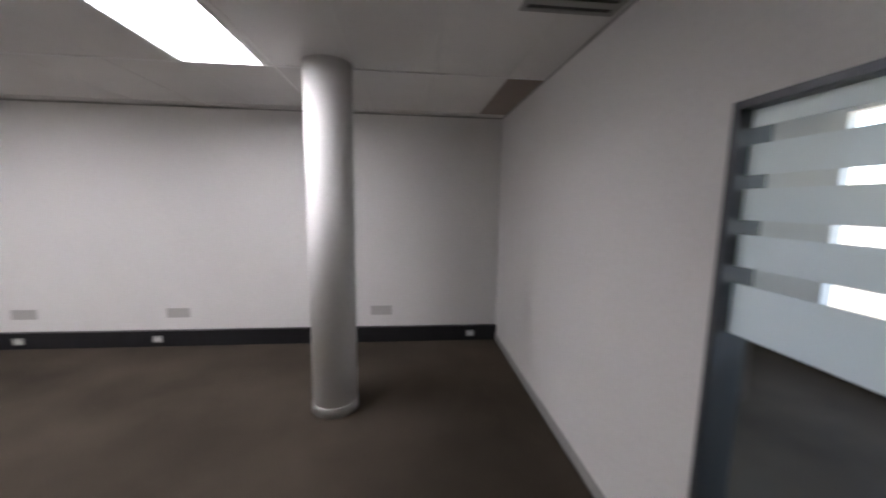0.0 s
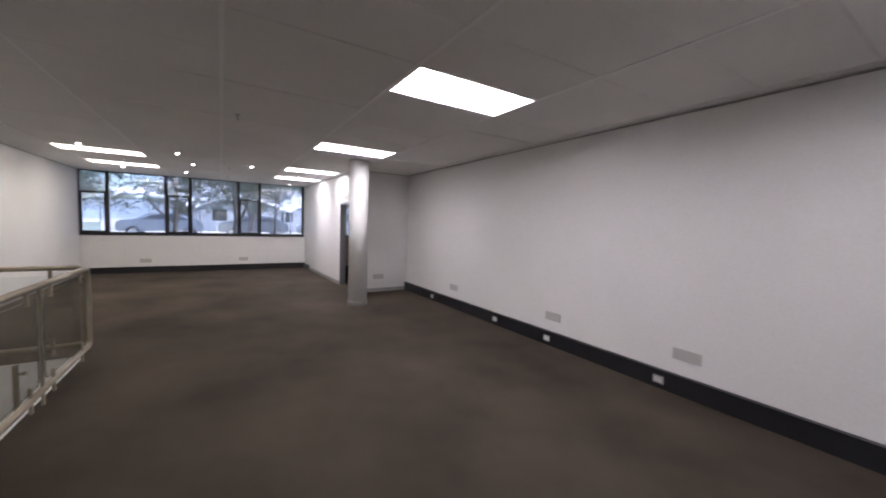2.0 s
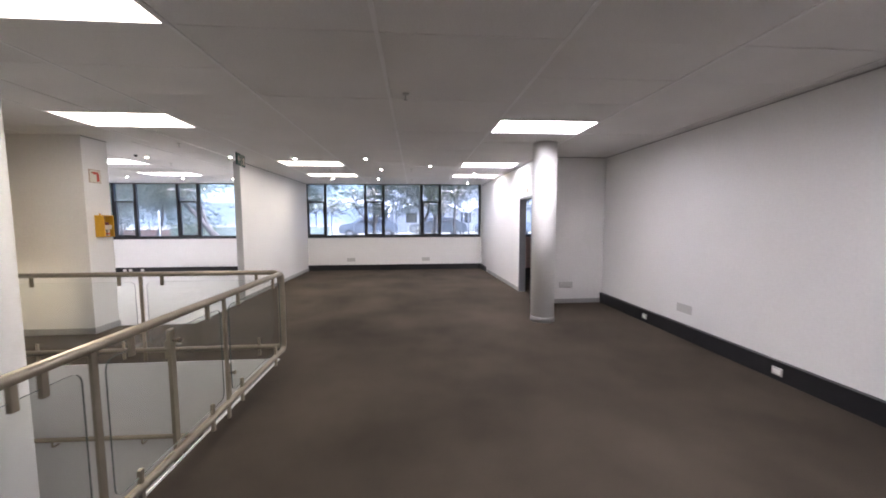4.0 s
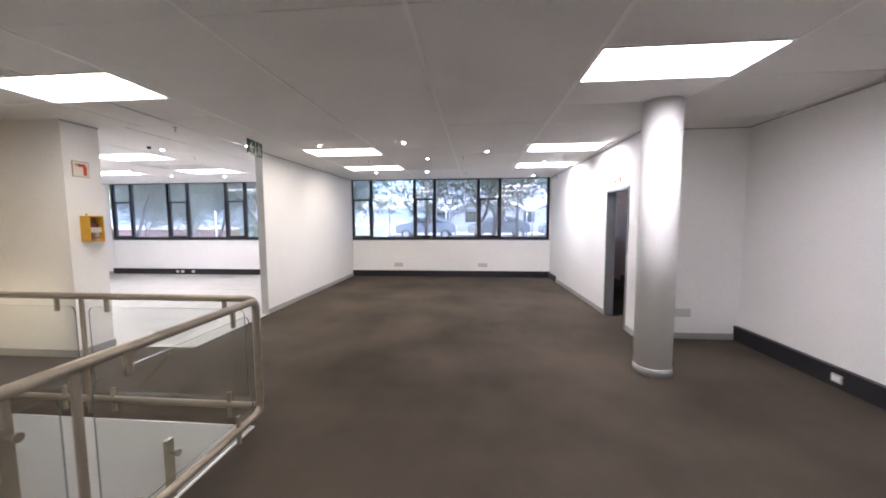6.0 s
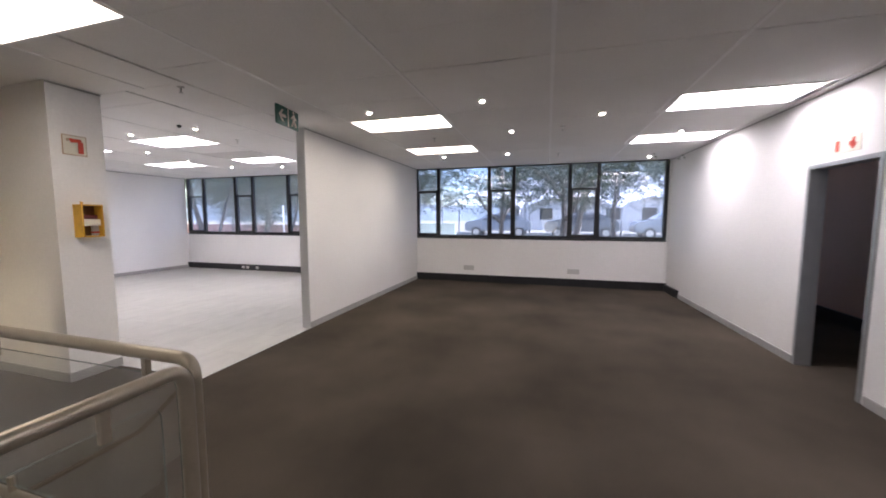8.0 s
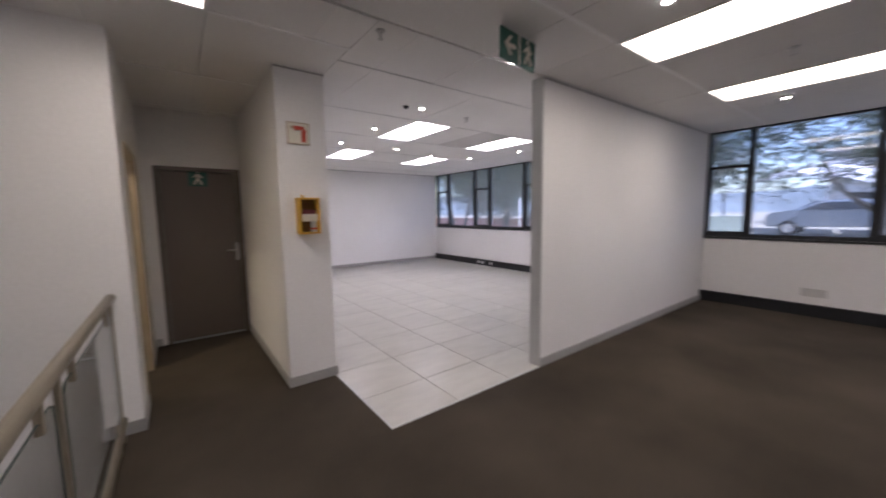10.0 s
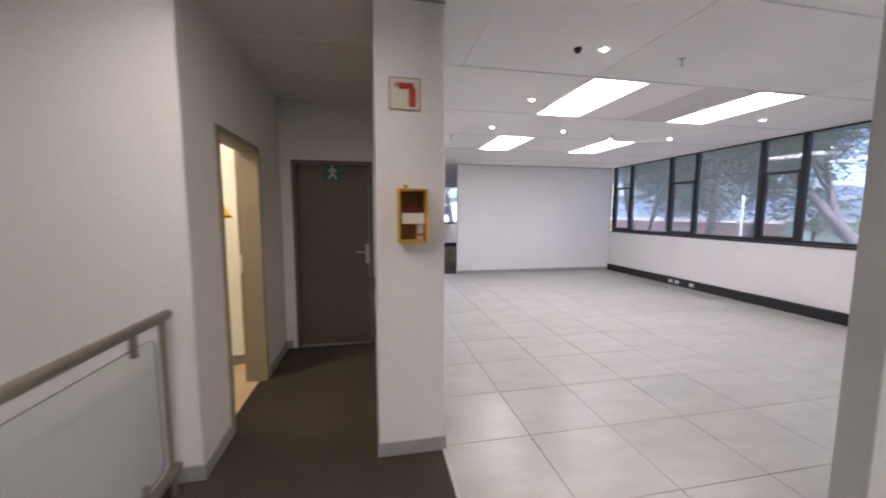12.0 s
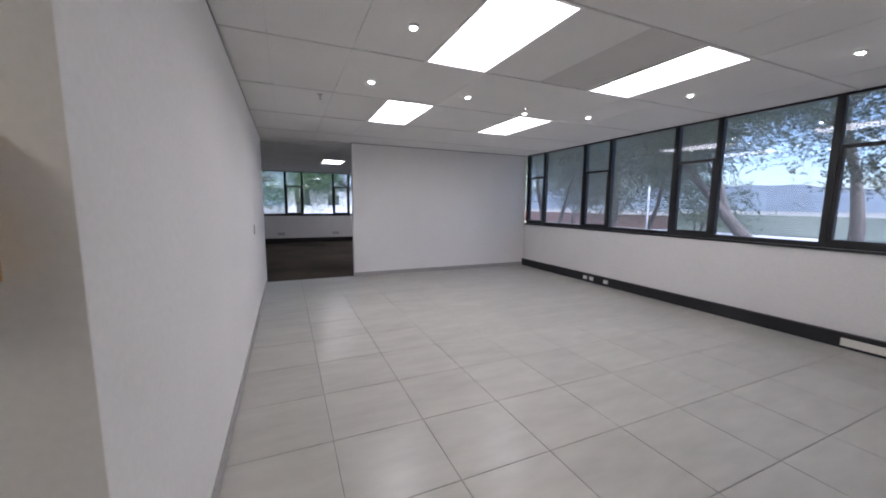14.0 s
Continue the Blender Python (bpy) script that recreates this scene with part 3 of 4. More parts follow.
# ---- stair opening: rails, stair ----
def rail_run(name, a, b, posts, clamps, label, end_loop=True):
    """A tube frame from a to b with posts, clamps and glass panels."""
    t_ = thing(name, label, "railing", "stair railings")
    a, b = Vector((*a, 0)), Vector((*b, 0))
    d = (b - a).normalized()
    nrm = Vector((-d.y, d.x, 0))
    L = (b - a).length
    zt, zb = 0.97, 0.125

    def at(s, z, o=0.0):
        return a + d * s + nrm * o + Vector((0, 0, z))

    bm = bmesh.new()
    tube(bm, bent([at(L, zt), at(0, zt), at(0, zb), at(L, zb)], 0.07), 0.026, 14)
    part("handrail", bm, STEEL, t_)
    for s in posts:
        bm = bmesh.new()
        c = at(s, 0)
        h = Vector((abs(d.x) * 0.017 + abs(nrm.x) * 0.009, abs(d.y) * 0.017 + abs(nrm.y) * 0.009, 0))
        box(bm, c.x - h.x, c.x + h.x, c.y - h.y, c.y + h.y, -0.12, zt - 0.015, bevel=0.004)
        part("post", bm, STEEL, t_)
    edges = [0.03] + list(posts) + [L]
    edges = [e for i, e in enumerate(edges) if i == 0 or e - edges[i - 1] > 0.25]
    for s0, s1 in zip(edges, edges[1:]):
        p0, p1, z0, z1 = s0 + 0.06, s1 - 0.06, zb + 0.06, zt - 0.085
        r = 0.06
        out = bent([at((p0 + p1) / 2, z0), at(p1, z0), at(p1, z1), at(p0, z1), at(p0, z0), at((p0 + p1) / 2, z0)], r)[:-1]
        bm = bmesh.new()
        f0 = [bm.verts.new(p + nrm * 0.004) for p in out]
        f1 = [bm.verts.new(p - nrm * 0.004) for p in out]
        bm.faces.new(f0)
        bm.faces.new(f1[::-1])
        n = len(out)
        for i in range(n):
            f = bm.faces.new((f0[i], f0[(i + 1) % n], f1[(i + 1) % n], f1[i]))
            f.material_index = 1
        g_ = part("glass_panel", bm, [RAIL_GLASS, EDGE], t_, "clear glass panel with rounded corners")
        g_.visible_shadow = False
        for s in (p0 + 0.16, p1 - 0.16):
            for z_0, z_1 in ((zt - 0.125, zt - 0.01), (zb - 0.10, zb + 0.10)):
                bm = bmesh.new()
                c = at(s, 0)
                h = Vector((abs(d.x) * 0.014 + abs(nrm.x) * 0.011, abs(d.y) * 0.014 + abs(nrm.y) * 0.011, 0))
                box(bm, c.x - h.x, c.x + h.x, c.y - h.y, c.y + h.y, z_0, z_1, bevel=0.003)
                part("clamp", bm, STEEL, t_)
    return t_


rail_run("stair_railing", (-3.87, 1.505), (0.5, 1.505), [1.20, 2.32, 2.87, 3.99], 2, "champagne metal stair railing with glass panels")
rail_run("stair_railing", (-3.94, 1.455), (-3.94, -1.38), [1.465, 2.78], 2, "champagne metal railing with glass panels ending at a white wall")

LZ = -1.67
stair = thing("staircase", "grey concrete stairs in two flights with a landing", "staircase")
part("landing", boxes((VX0, -2.45, YC, VY1, LZ - 0.2, LZ)), STAIR, stair)
for k in range(10):
    part("step", boxes((-2.45 + 0.29 * k, -2.45 + 0.29 * (k + 1) + 0.03, YC, 0.0, LZ + 0.167 * k - 0.12, LZ + 0.167 * (k + 1) - 0.001), bevel=0.004), STAIR, stair)
for k in range(10):
    part("step", boxes((-2.40 + 0.29 * k, -2.40 + 0.29 * (k + 1) + 0.03, 0.12, VY1, LZ - 0.167 * (k + 1) - 0.12, LZ - 0.167 * k - 0.168 + 0.167), bevel=0.004), STAIR, stair)
rail_low = thing("wall_handrail", "champagne metal handrail on stairwell walls", "handrail")
bm = bmesh.new()
tube(bm, bent([(0.3, YC + 0.07, 0.84), (-2.37, YC + 0.07, -0.75), (VX0 + 0.07, YC + 0.07, -0.77), (VX0 + 0.07, 0.85, -0.80)], 0.06), 0.024, 12)
part("bar", bm, STEEL, rail_low)
for x, y, z in ((-2.6, YC, -0.76), (-3.5, YC, -0.77), (VX0, -0.9, -0.78), (VX0, 0.0, -0.79), (VX0, 0.6, -0.8), (-1.5, YC, -0.25), (-0.6, YC, 0.29)):
    bm = bmesh.new()
    ox, oy = (0.07, 0) if x == VX0 else (0, 0.07)
    tube(bm, bent([(x, y, z - 0.08), (x + ox, y + oy, z - 0.08), (x + ox, y + oy, z - 0.01)], 0.02), 0.009, 8)
    part("bracket", bm, STEEL, rail_low)


guard = thing("lower_guard", "champagne metal posts with glass clips on the lower flight", "railing")
for x, top in ((-3.52, 0.10), (-2.72, 0.71)):
    p_ = part("post", boxes((x - 0.028, x + 0.028, 1.055, 1.085, LZ - 0.05, top), bevel=0.004), STEEL, guard)
    for z in (top - 0.09, top - 1.0):
        bm = bmesh.new()
        tube(bm, [(x, 1.085, z), (x, 1.13, z), (x, 1.13, z), (x, 1.145, z)], [0.012, 0.012, 0.022, 0.022], 12)
        part("clip", bm, STEEL, p_)


# ---- doors ----
def frame_round(bm, axis, p0, p1, s0, s1, z1, w=0.045):
    """A door frame: p across the wall, s along it."""
    for a, b, c, d in ((s0, s0 + w, 0, z1), (s1 - w, s1, 0, z1), (s0 + w, s1 - w, z1 - w, z1)):
        box(bm, *((a, b, p0, p1) if axis == "x" else (p0, p1, a, b)), c, d, bevel=0.003)
    return bm


d1 = tagged(new("door_1"), "closed brown flush door in a brown frame", "door", kind="structure")
part("door_frame", frame_round(bmesh.new(), "x", YB - 0.15, YB + 0.015, EX0, EX1, EH), DOOR_BROWN, d1)
leaf = part("door_leaf", boxes((EX0 + 0.048, EX1 - 0.048, YB - 0.09, YB - 0.045, 0.012, EH - 0.05), bevel=0.003), DOOR_BROWN, d1)
bm = bmesh.new()
box(bm, -4.955, -4.915, YB - 0.045, YB - 0.038, 0.93, 1.15, bevel=0.002)
tube(bm, bent([(-4.935, YB - 0.04, 1.06), (-4.935, YB + 0.01, 1.06), (-4.82, YB + 0.01, 1.06)], 0.02), 0.009, 10)
part("door_handle", bm, CHROME, leaf)
part("threshold", boxes((EX0 + 0.045, EX1 - 0.045, YB - 0.1, YB, 0, 0.008)), GREY_ALU, d1, "pale metal threshold")
d2 = tagged(new("door_2"), "open doorway with a grey metal frame", "door", kind="structure")
part("door_frame", frame_round(bmesh.new(), "x", YD - 0.012, YD + 0.132, DX0, DX1, DH, 0.04), GREY_ALU, d2)
d3 = tagged(new("door_3"), "open doorway with a beige frame and lit room behind", "door", kind="structure")
part("door_frame", frame_round(bmesh.new(), "y", XC - 0.012, XC + 0.145, CY0, CY1, 2.05, 0.045), FRAME_BEIGE, d3)
part("jamb_lining", boxes((XC + 0.145, XC + 0.17, CY0 - 0.01, CY0 + 0.045, 0.0, 2.05), bevel=0.003), FRAME_BEIGE, d3)
part("latch_plate", boxes((XC + 0.15, XC + 0.168, CY0 + 0.045, CY0 + 0.048, 0.98, 1.14)), CHROME, d3, "metal latch plate")
d4 = tagged(new("door_4"), "glazed door with frosted bands in a dark grey frame", "door", kind="structure")
part("door_frame", frame_round(bmesh.new(), "y", XE - 0.006, XE + 0.126, GY0, GY1, 2.04, 0.028), DARK_ALU, d4)
gl = part("glass_leaf", boxes((XE + 0.05, XE + 0.06, GY0 + 0.028, GY1 - 0.028, 0.02, 2.012)), RAIL_GLASS, d4)
gl.visible_shadow = False
for z0, z1 in ((1.955, 2.012), (1.80, 1.90), (1.65, 1.755), (1.49, 1.60), (1.25, 1.43)):
    part("frosted_band", boxes((XE + 0.046, XE + 0.049, GY0 + 0.028, GY1 - 0.028, z0, z1)), FROST, d4, "frosted film band")


# ---- sockets ----
def socket(name, label, group, w, h, m, twin=True):
    t_ = thing(name, label, "socket", group, m)
    part("plate", boxes((-w / 2, w / 2, -0.012, 0.0, -h / 2, h / 2), bevel=0.003), SOCKET, t_)
    n = 3 if twin else 1
    for k in range(n):
        c = (k - (n - 1) / 2) * w / n
        part("insert", boxes((c - w / n * 0.36, c + w / n * 0.36, -0.015, -0.012, -h * 0.3, h * 0.3)), WHITE_PLASTIC if n == 1 else SOCKET, t_)
    return t_


s0 = socket("wall_socket", "pale plastic socket plate on a white wall", "wall sockets", 0.25, 0.11, pose(-0.18, YN, 0.385))
for x in (2.13, -1.79, -4.18):
    copy_thing(s0, pose(x, YN, 0.385))
copy_thing(s0, pose(XR, 5.77, 0.345, 0, 0, 90))
for y in (0.96, 3.31):
    copy_thing(s0, pose(XW, y, 0.325, 0, 0, 90))
copy_thing(s0, pose(-7.6, YF, 0.33, 0, 0, 180))
copy_thing(s0, pose(-5.6, YF, 0.33, 0, 0, 180))
s1 = socket("trunking_socket", "small white socket on black trunking", "trunking sockets", 0.10, 0.075, pose(-0.4, YN - T - 0.001, 0.09), False)
for x in (-1.84, -2.91, -4.9, 3.22):
    copy_thing(s1, pose(x, YN - T - 0.001, 0.09))
for y in (-5.72, -5.56, -5.22):
    copy_thing(s1, pose(XW + T + 0.001, y, 0.085, 0, 0, 90))
sw = thing("light_switch", "white plastic light switch on the wall", "switch", "", pose(XT0, -5.6, 1.15, 0, 0, -90))
part("plate", boxes((-0.04, 0.04, -0.01, 0, -0.06, 0.06), bevel=0.003), SOCKET, sw)
part("rocker", boxes((-0.012, 0.012, -0.014, -0.01, -0.02, 0.02)), WHITE_PLASTIC, sw)

# ---- signs ----
sg = thing("extinguisher_sign", "cream square sign with a red extinguisher pictogram", "sign", "", pose(-5.19, YC, 2.165))
part("board", boxes((-0.09, 0.09, 0.0, 0.008, -0.09, 0.09), bevel=0.002), SIGN_TAN, sg)
part("face", boxes((-0.082, 0.082, 0.008, 0.0095, -0.082, 0.082)), SIGN_CREAM, sg)
bm = boxes((-0.062, -0.022, 0.0095, 0.011, -0.07, 0.035), (-0.05, -0.03, 0.0095, 0.011, 0.035, 0.055), bevel=0.0005)
v = [bm.verts.new(p) for p in ((-0.05, 0.011, 0.058), (-0.03, 0.011, 0.03), (0.04, 0.011, 0.06), (0.03, 0.011, 0.022))]
bm.faces.new((v[0], v[1], v[3], v[2]))
part("pictogram", bm, RED, sg, "red extinguisher shape")
bm = bmesh.new()
tube(bm, [(0.05, 0.0095, 0.045), (0.05, 0.0105, 0.045)], 0.013, 14)
part("symbol", bm, SIGN_TAN, sg, "pale round mark")

bx = thing("fire_alarm_box", "open yellow wooden box with a red device inside", "alarm box", "", pose(-5.22, YC, 1.48))
part("back_board", boxes((-0.082, 0.082, 0.0, 0.012, -0.15, 0.15), bevel=0.001), YELLOW, bx)
for x in (-0.082, 0.07):
    part("side_board", boxes((x, x + 0.012, 0.012, 0.12, -0.15, 0.15), bevel=0.0015), YELLOW, bx)
for z in (-0.15, 0.138):
    part("end_board", boxes((-0.07, 0.07, 0.012, 0.12, z, z + 0.012), bevel=0.0015), YELLOW, bx)
part("back_panel", boxes((-0.07, 0.07, 0.012, 0.016, -0.138, 0.138)), BOX_IN, bx)
part("device", boxes((-0.066, 0.052, 0.016, 0.07, 0.0, 0.055), bevel=0.008), MAROON, bx, "dark red device")
part("notice", boxes((-0.068, 0.06, 0.095, 0.098, -0.045, 0.015)), SIGN_CREAM, bx, "blank cream card")
part("canister", boxes((-0.067, -0.022, 0.03, 0.075, -0.138, -0.045), bevel=0.01), SOCKET, bx)
part("canister_band", boxes((-0.068, -0.021, 0.029, 0.076, -0.115, -0.10)), RED, bx)
part("tag", boxes((-0.0845, -0.0825, 0.03, 0.085, -0.02, 0.07)), WHITE_PLASTIC, bx, "white label strip")
part("tag_head", boxes((-0.0848, -0.0823, 0.03, 0.085, 0.07, 0.095)), RED, bx)
bm = bmesh.new()
tube(bm, [(0.03, 0.03, 0.15), (0.04, 0.035, 0.175), (0.02, 0.03, 0.165)], 0.008, 8)
part("latch", bm, YELLOW, bx)


def running_man(parent, y, s, x0, z0, mat):
    """A plain walking figure of bars."""
    bm = bmesh.new()
    for ax, az, bx_, bz, w in ((0, 0.042, 0, -0.005, 0.014), (0, 0.0, -0.032, -0.062, 0.0105), (0, 0.0, 0.032, -0.062, 0.0105), (0, 0.04, 0.038, 0.006, 0.008), (0, 0.04, -0.038, 0.006, 0.008)):
        tube(bm, [(x0 + ax * s, y, z0 + az * s), (x0 + bx_ * s, y, z0 + bz * s)], w * s, 6)
    tube(bm, [(x0, y - 0.001, z0 + 0.065 * s), (x0, y + 0.001, z0 + 0.065 * s)], 0.014 * s, 12)
    part("pictogram", bm, mat, parent, "pale pictogram")


es = thing("exit_door_sign", "green exit sign with a pale figure on a brown door", "sign", "", pose(-4.575, YB - 0.044, 1.94))
part("board", boxes((-0.095, 0.095, 0.0, 0.006, -0.095, 0.095), bevel=0.002), GREEN, es)
running_man(es, 0.006, 1.2, 0, 0, SIGN_CREAM)
ex = thing("exit_sign", "hanging green exit sign with arrow and figure", "sign", "", pose(-6.255, 0.03, 2.578, 0, 0, 187))
part("board", boxes((-0.2, 0.2, -0.01, 0.01, -0.098, 0.098), bevel=0.003), GREEN, ex)
part("divider", boxes((-0.008, 0.008, -0.0125, -0.01, -0.098, 0.098)), SIGN_CREAM, ex)
bm = boxes((-0.15, -0.045, -0.0135, -0.01, -0.014, 0.014))
v = [bm.verts.new(p) for p in ((-0.17, -0.0135, 0.0), (-0.115, -0.0135, 0.06), (-0.082, -0.0135, 0.06), (-0.137, -0.0135, 0.0), (-0.082, -0.0135, -0.06), (-0.115, -0.0135, -0.06))]
bm.faces.new((v[0], v[1], v[2], v[3]))
bm.faces.new((v[0], v[3], v[4], v[5]))
part("arrow", bm, SIGN_CREAM, ex, "pale arrow")
running_man(ex, -0.011, 1.15, 0.1, 0, SIGN_CREAM)
bm = bmesh.new()
for x in (-0.15, 0.15):
    tube(bm, [(x, 0, 0.095), (x, 0, 0.109)], 0.004, 6)
part("hanger", bm, CHROME, ex)
ds = thing("door_sign", "pale sign strip with two red marks above the doorway", "sign", "", pose(-6.97, YD, 2.145))
part("board", boxes((-0.16, 0.16, -0.006, 0.0, -0.07, 0.07), bevel=0.002), SIGN_CREAM, ds)
part("mark", boxes((-0.12, -0.07, -0.008, -0.006, -0.05, 0.045)), RED, ds)
bm = boxes((0.065, 0.095, -0.0085, -0.006, -0.005, 0.05), (0.035, 0.06, -0.0085, -0.006, -0.012, 0.02))
v = [bm.verts.new(p) for p in ((0.035, -0.0085, 0.0), (0.08, -0.0085, -0.055), (0.125, -0.0085, 0.0))]
bm.faces.new(v)
part("arrow_mark", bm, RED, ds, "red downward arrow")
# service room door with its warning sign
hd = tagged(new("door_5"), "white cupboard door with a handle plate", "door", kind="structure")
part("door_leaf", boxes((-3.86, -3.05, -3.07, -3.05, 0.1, 2.08), bevel=0.003), CREAM, hd)
bm = boxes((-3.44, -3.40, -3.05, -3.044, 1.08, 1.28), bevel=0.002)
tube(bm, bent([(-3.42, -3.045, 1.2), (-3.42, -3.0, 1.2), (-3.51, -3.0, 1.2)], 0.02), 0.009, 10)
part("door_handle", bm, CHROME, hd)
ws = thing("warning_sign", "yellow triangular warning sign on a white door", "sign", "", pose(-3.585, -3.049, 1.53))
bm = bmesh.new()
v = [bm.verts.new(p) for p in ((-0.11, 0, -0.08), (0.11, 0, -0.08), (0, 0, 0.105), (-0.11, 0.004, -0.08), (0.11, 0.004, -0.08), (0, 0.004, 0.105))]
for f in ((0, 1, 2), (5, 4, 3), (0, 3, 4, 1), (1, 4, 5, 2), (2, 5, 3, 0)):
    bm.faces.new([v[i] for i in f])
part("board", bm, material("sign_yellow", (0.75, 0.5, 0.02), 0.45), ws)
part("symbol", boxes((-0.03, 0.03, 0.004, 0.0055, -0.04, 0.0), (-0.012, 0.012, 0.004, 0.0055, 0.0, 0.045), (-0.1, 0.1, 0.004, 0.0055, -0.078, -0.06)), BLACK, ws)
bulb = thing("ceiling_lamp", "warm lit round lamp on the service room ceiling", "ceiling lamp", "", pose(-3.2, -2.1, H + 0.01))
bm = bmesh.new()
tube(bm, [(0, 0, 0), (0, 0, -0.02), (0, 0, -0.05), (0, 0, -0.075), (0, 0, -0.085)], [0.12, 0.13, 0.12, 0.08, 0.02], 24)
part("shade", bm, glow("warm_lamp", (1.0, 0.86, 0.62), 26.0), bulb)


# ---- outdoors ----
ZG = 0.35
bm = bmesh.new()
for x0, x1, y0, y1 in ((-1500, XW - 0.22, -1500, 1500), (XW - 0.22, 1500, -1500, YF - 0.22), (7.4, 1500, YF - 0.22, 1500)):
    vs = [bm.verts.new(p) for p in ((x0, y0, ZG), (x1, y0, ZG), (x1, y1, ZG), (x0, y1, ZG))]
    bm.faces.new(vs)
structure("ground", bm, GROUND, "dry sandy ground outside", "ground")
structure("wall_garden", boxes((-23.2, -23.0, -12, -2.4, ZG - 0.1, 1.13), (-23.25, -22.95, -12, -2.4, 1.13, 1.19)), BANK, "low pale green boundary wall", "wall")
structure("wall_garden_red", boxes((-23.2, -23.0, -40, -12, ZG - 0.1, 1.0), (-23.25, -22.95, -40, -12, 1.0, 1.06)), TERRACOTTA, "low faded terracotta boundary wall", "wall")
structure("pavement", boxes((-22.95, -19.8, -12, 3, ZG - 0.05, ZG + 0.06)), HOUSE, "pale concrete strip along the boundary wall", "pavement")
# slender white upright beyond the tiled room's windows
mp_ = thing("marker_post", "slender white upright outside the tiled room", "post", "", pose(-13.48, -6.2, ZG))
bm = bmesh.new()
tube(bm, [(0, 0, -0.05), (0, 0, 1.54), (0, 0, 1.58)], [0.022, 0.022, 0.013], 14)
part("shaft", bm, CANOPY, mp_)


def limb(bm, p, d, length, r, depth, tips, rnd):
    pts, rad = [Vector(p)], [r]
    n = 5
    for i in range(n):
        d = (d + Vector((rnd.uniform(-.22, .22), rnd.uniform(-.22, .22), rnd.uniform(-.08, .16)))).normalized()
        pts.append(pts[-1] + d * length / n)
        rad.append(r * (1 - 0.6 * (i + 1) / n))
    tube(bm, pts, rad, 8)
    if depth:
        for k in range(3 if depth > 1 else 4):
            i = rnd.randint(2, n)
            side = Vector((rnd.uniform(-1, 1), rnd.uniform(-1, 1), rnd.uniform(-.1, .8))).normalized()
            limb(bm, pts[i], (d * 0.6 + side).normalized(), length * rnd.uniform(.55, .8), rad[i] * 0.7, depth - 1, tips, rnd)
    if depth < 2:
        tips.extend(pts[2:])


def tree(x, y, height, lean, seed, leaf, count, low=0.0, stout=0.033, label="leafy tree with a grey-brown trunk", name="tree", group="trees outside", clear=0.5):
    rnd = random.Random(seed)
    t_ = thing(name, label, name, group, pose(x, y, ZG))
    bm, tips = bmesh.new(), []
    limb(bm, (0, 0, -0.1), Vector((lean[0], lean[1], 1)).normalized(), height * 0.5, height * stout, 3, tips, rnd)
    part("trunk", bm, BARK, t_)
    verts, faces = [], []
    for _ in range(count // 7):
        # a twig with leaves along it
        c = rnd.choice(tips) + Vector((rnd.gauss(0, .55), rnd.gauss(0, .55), rnd.gauss(-low, .48)))
        way = Vector((rnd.gauss(0, 1), rnd.gauss(0, 1), rnd.gauss(-.35, .6))).normalized()
        if c.z < clear:
            continue
        for k in range(13):
            p = c + way * (0.035 * k) + Vector((rnd.gauss(0, .02), rnd.gauss(0, .02), rnd.gauss(0, .02)))
            a = (way * .6 + Vector((rnd.gauss(0, .7), rnd.gauss(0, .7), rnd.gauss(-.2, .5)))).normalized()
            b = a.orthogonal().normalized()
            L_, W_ = rnd.uniform(.022, .045), rnd.uniform(.009, .017)
            i = len(verts)
            verts += [p - a * L_, p + b * W_, p + a * L_, p - b * W_]
            faces += [(i, i + 1, i + 2), (i, i + 2, i + 3)]
    me = bpy.data.meshes.new("crown")
    me.from_pydata([tuple(v_) for v_ in verts], [], faces)
    me.materials.append(leaf)
    ob = new("crown", me)
    ob.parent = t_
    return t_


TREES = [(-14.2, 6.6, 5.5, (.1, .1), 0.4, 0.02), (-14.0, 4.5, 5.5, (-.1, .1), 0.3, 0.014), (-14.2, 3.1, 6.0, (-.05, .12), 0.5, 0.02), (-14.0, 1.3, 5.5, (0.1, .05), 0.4, 0.016),
         (-14.2, -2.4, 5.5, (0, .7), 0.4, 0.018), (-15.0, -4.45, 7.0, (-.1, -1.05), 0.1, 0.024), (-16.5, -8.5, 6.5, (.1, .2), 1.2, 0.012), (-15.5, -11.5, 6.5, (.1, .1), 1.5, 0.012),
         (-19.5, -12.5, 7.0, (0, .1), 1.6, 0.025), (-18.5, -16.0, 7.0, (0, .1), 1.6, 0.025), (-20.5, -5.0, 7.5, (.1, -.1), 0.2, 0.025), (-21.5, 9.5, 7.5, (0, .1), 0.6, 0.025),
         (-14.5, -15.0, 6.5, (0, .1), 1.2, 0.025), (-22.0, 4.0, 7.0, (0, .1), 0.2, 0.025)]
for k, (x, y, h, ln, lo, st) in enumerate(TREES):
    tree(x, y, h, ln, 11 + k, LEAF, 15000 if k < 5 else 30000 if k < 9 else 20000, lo, st, clear=1.5 if y > -6 else 0.6)
for k, (x, y, h) in enumerate(((-9.5, -19.5, 6.0), (-6.5, -20.5, 6.0), (-3.5, -19.5, 6.0), (-12.5, -21.0, 7.0))):
    tree(x, y, h, (0.05, 0.1), 41 + k, LEAF_B, 18000, 0.9, 0.03, "bright green leafy tree")


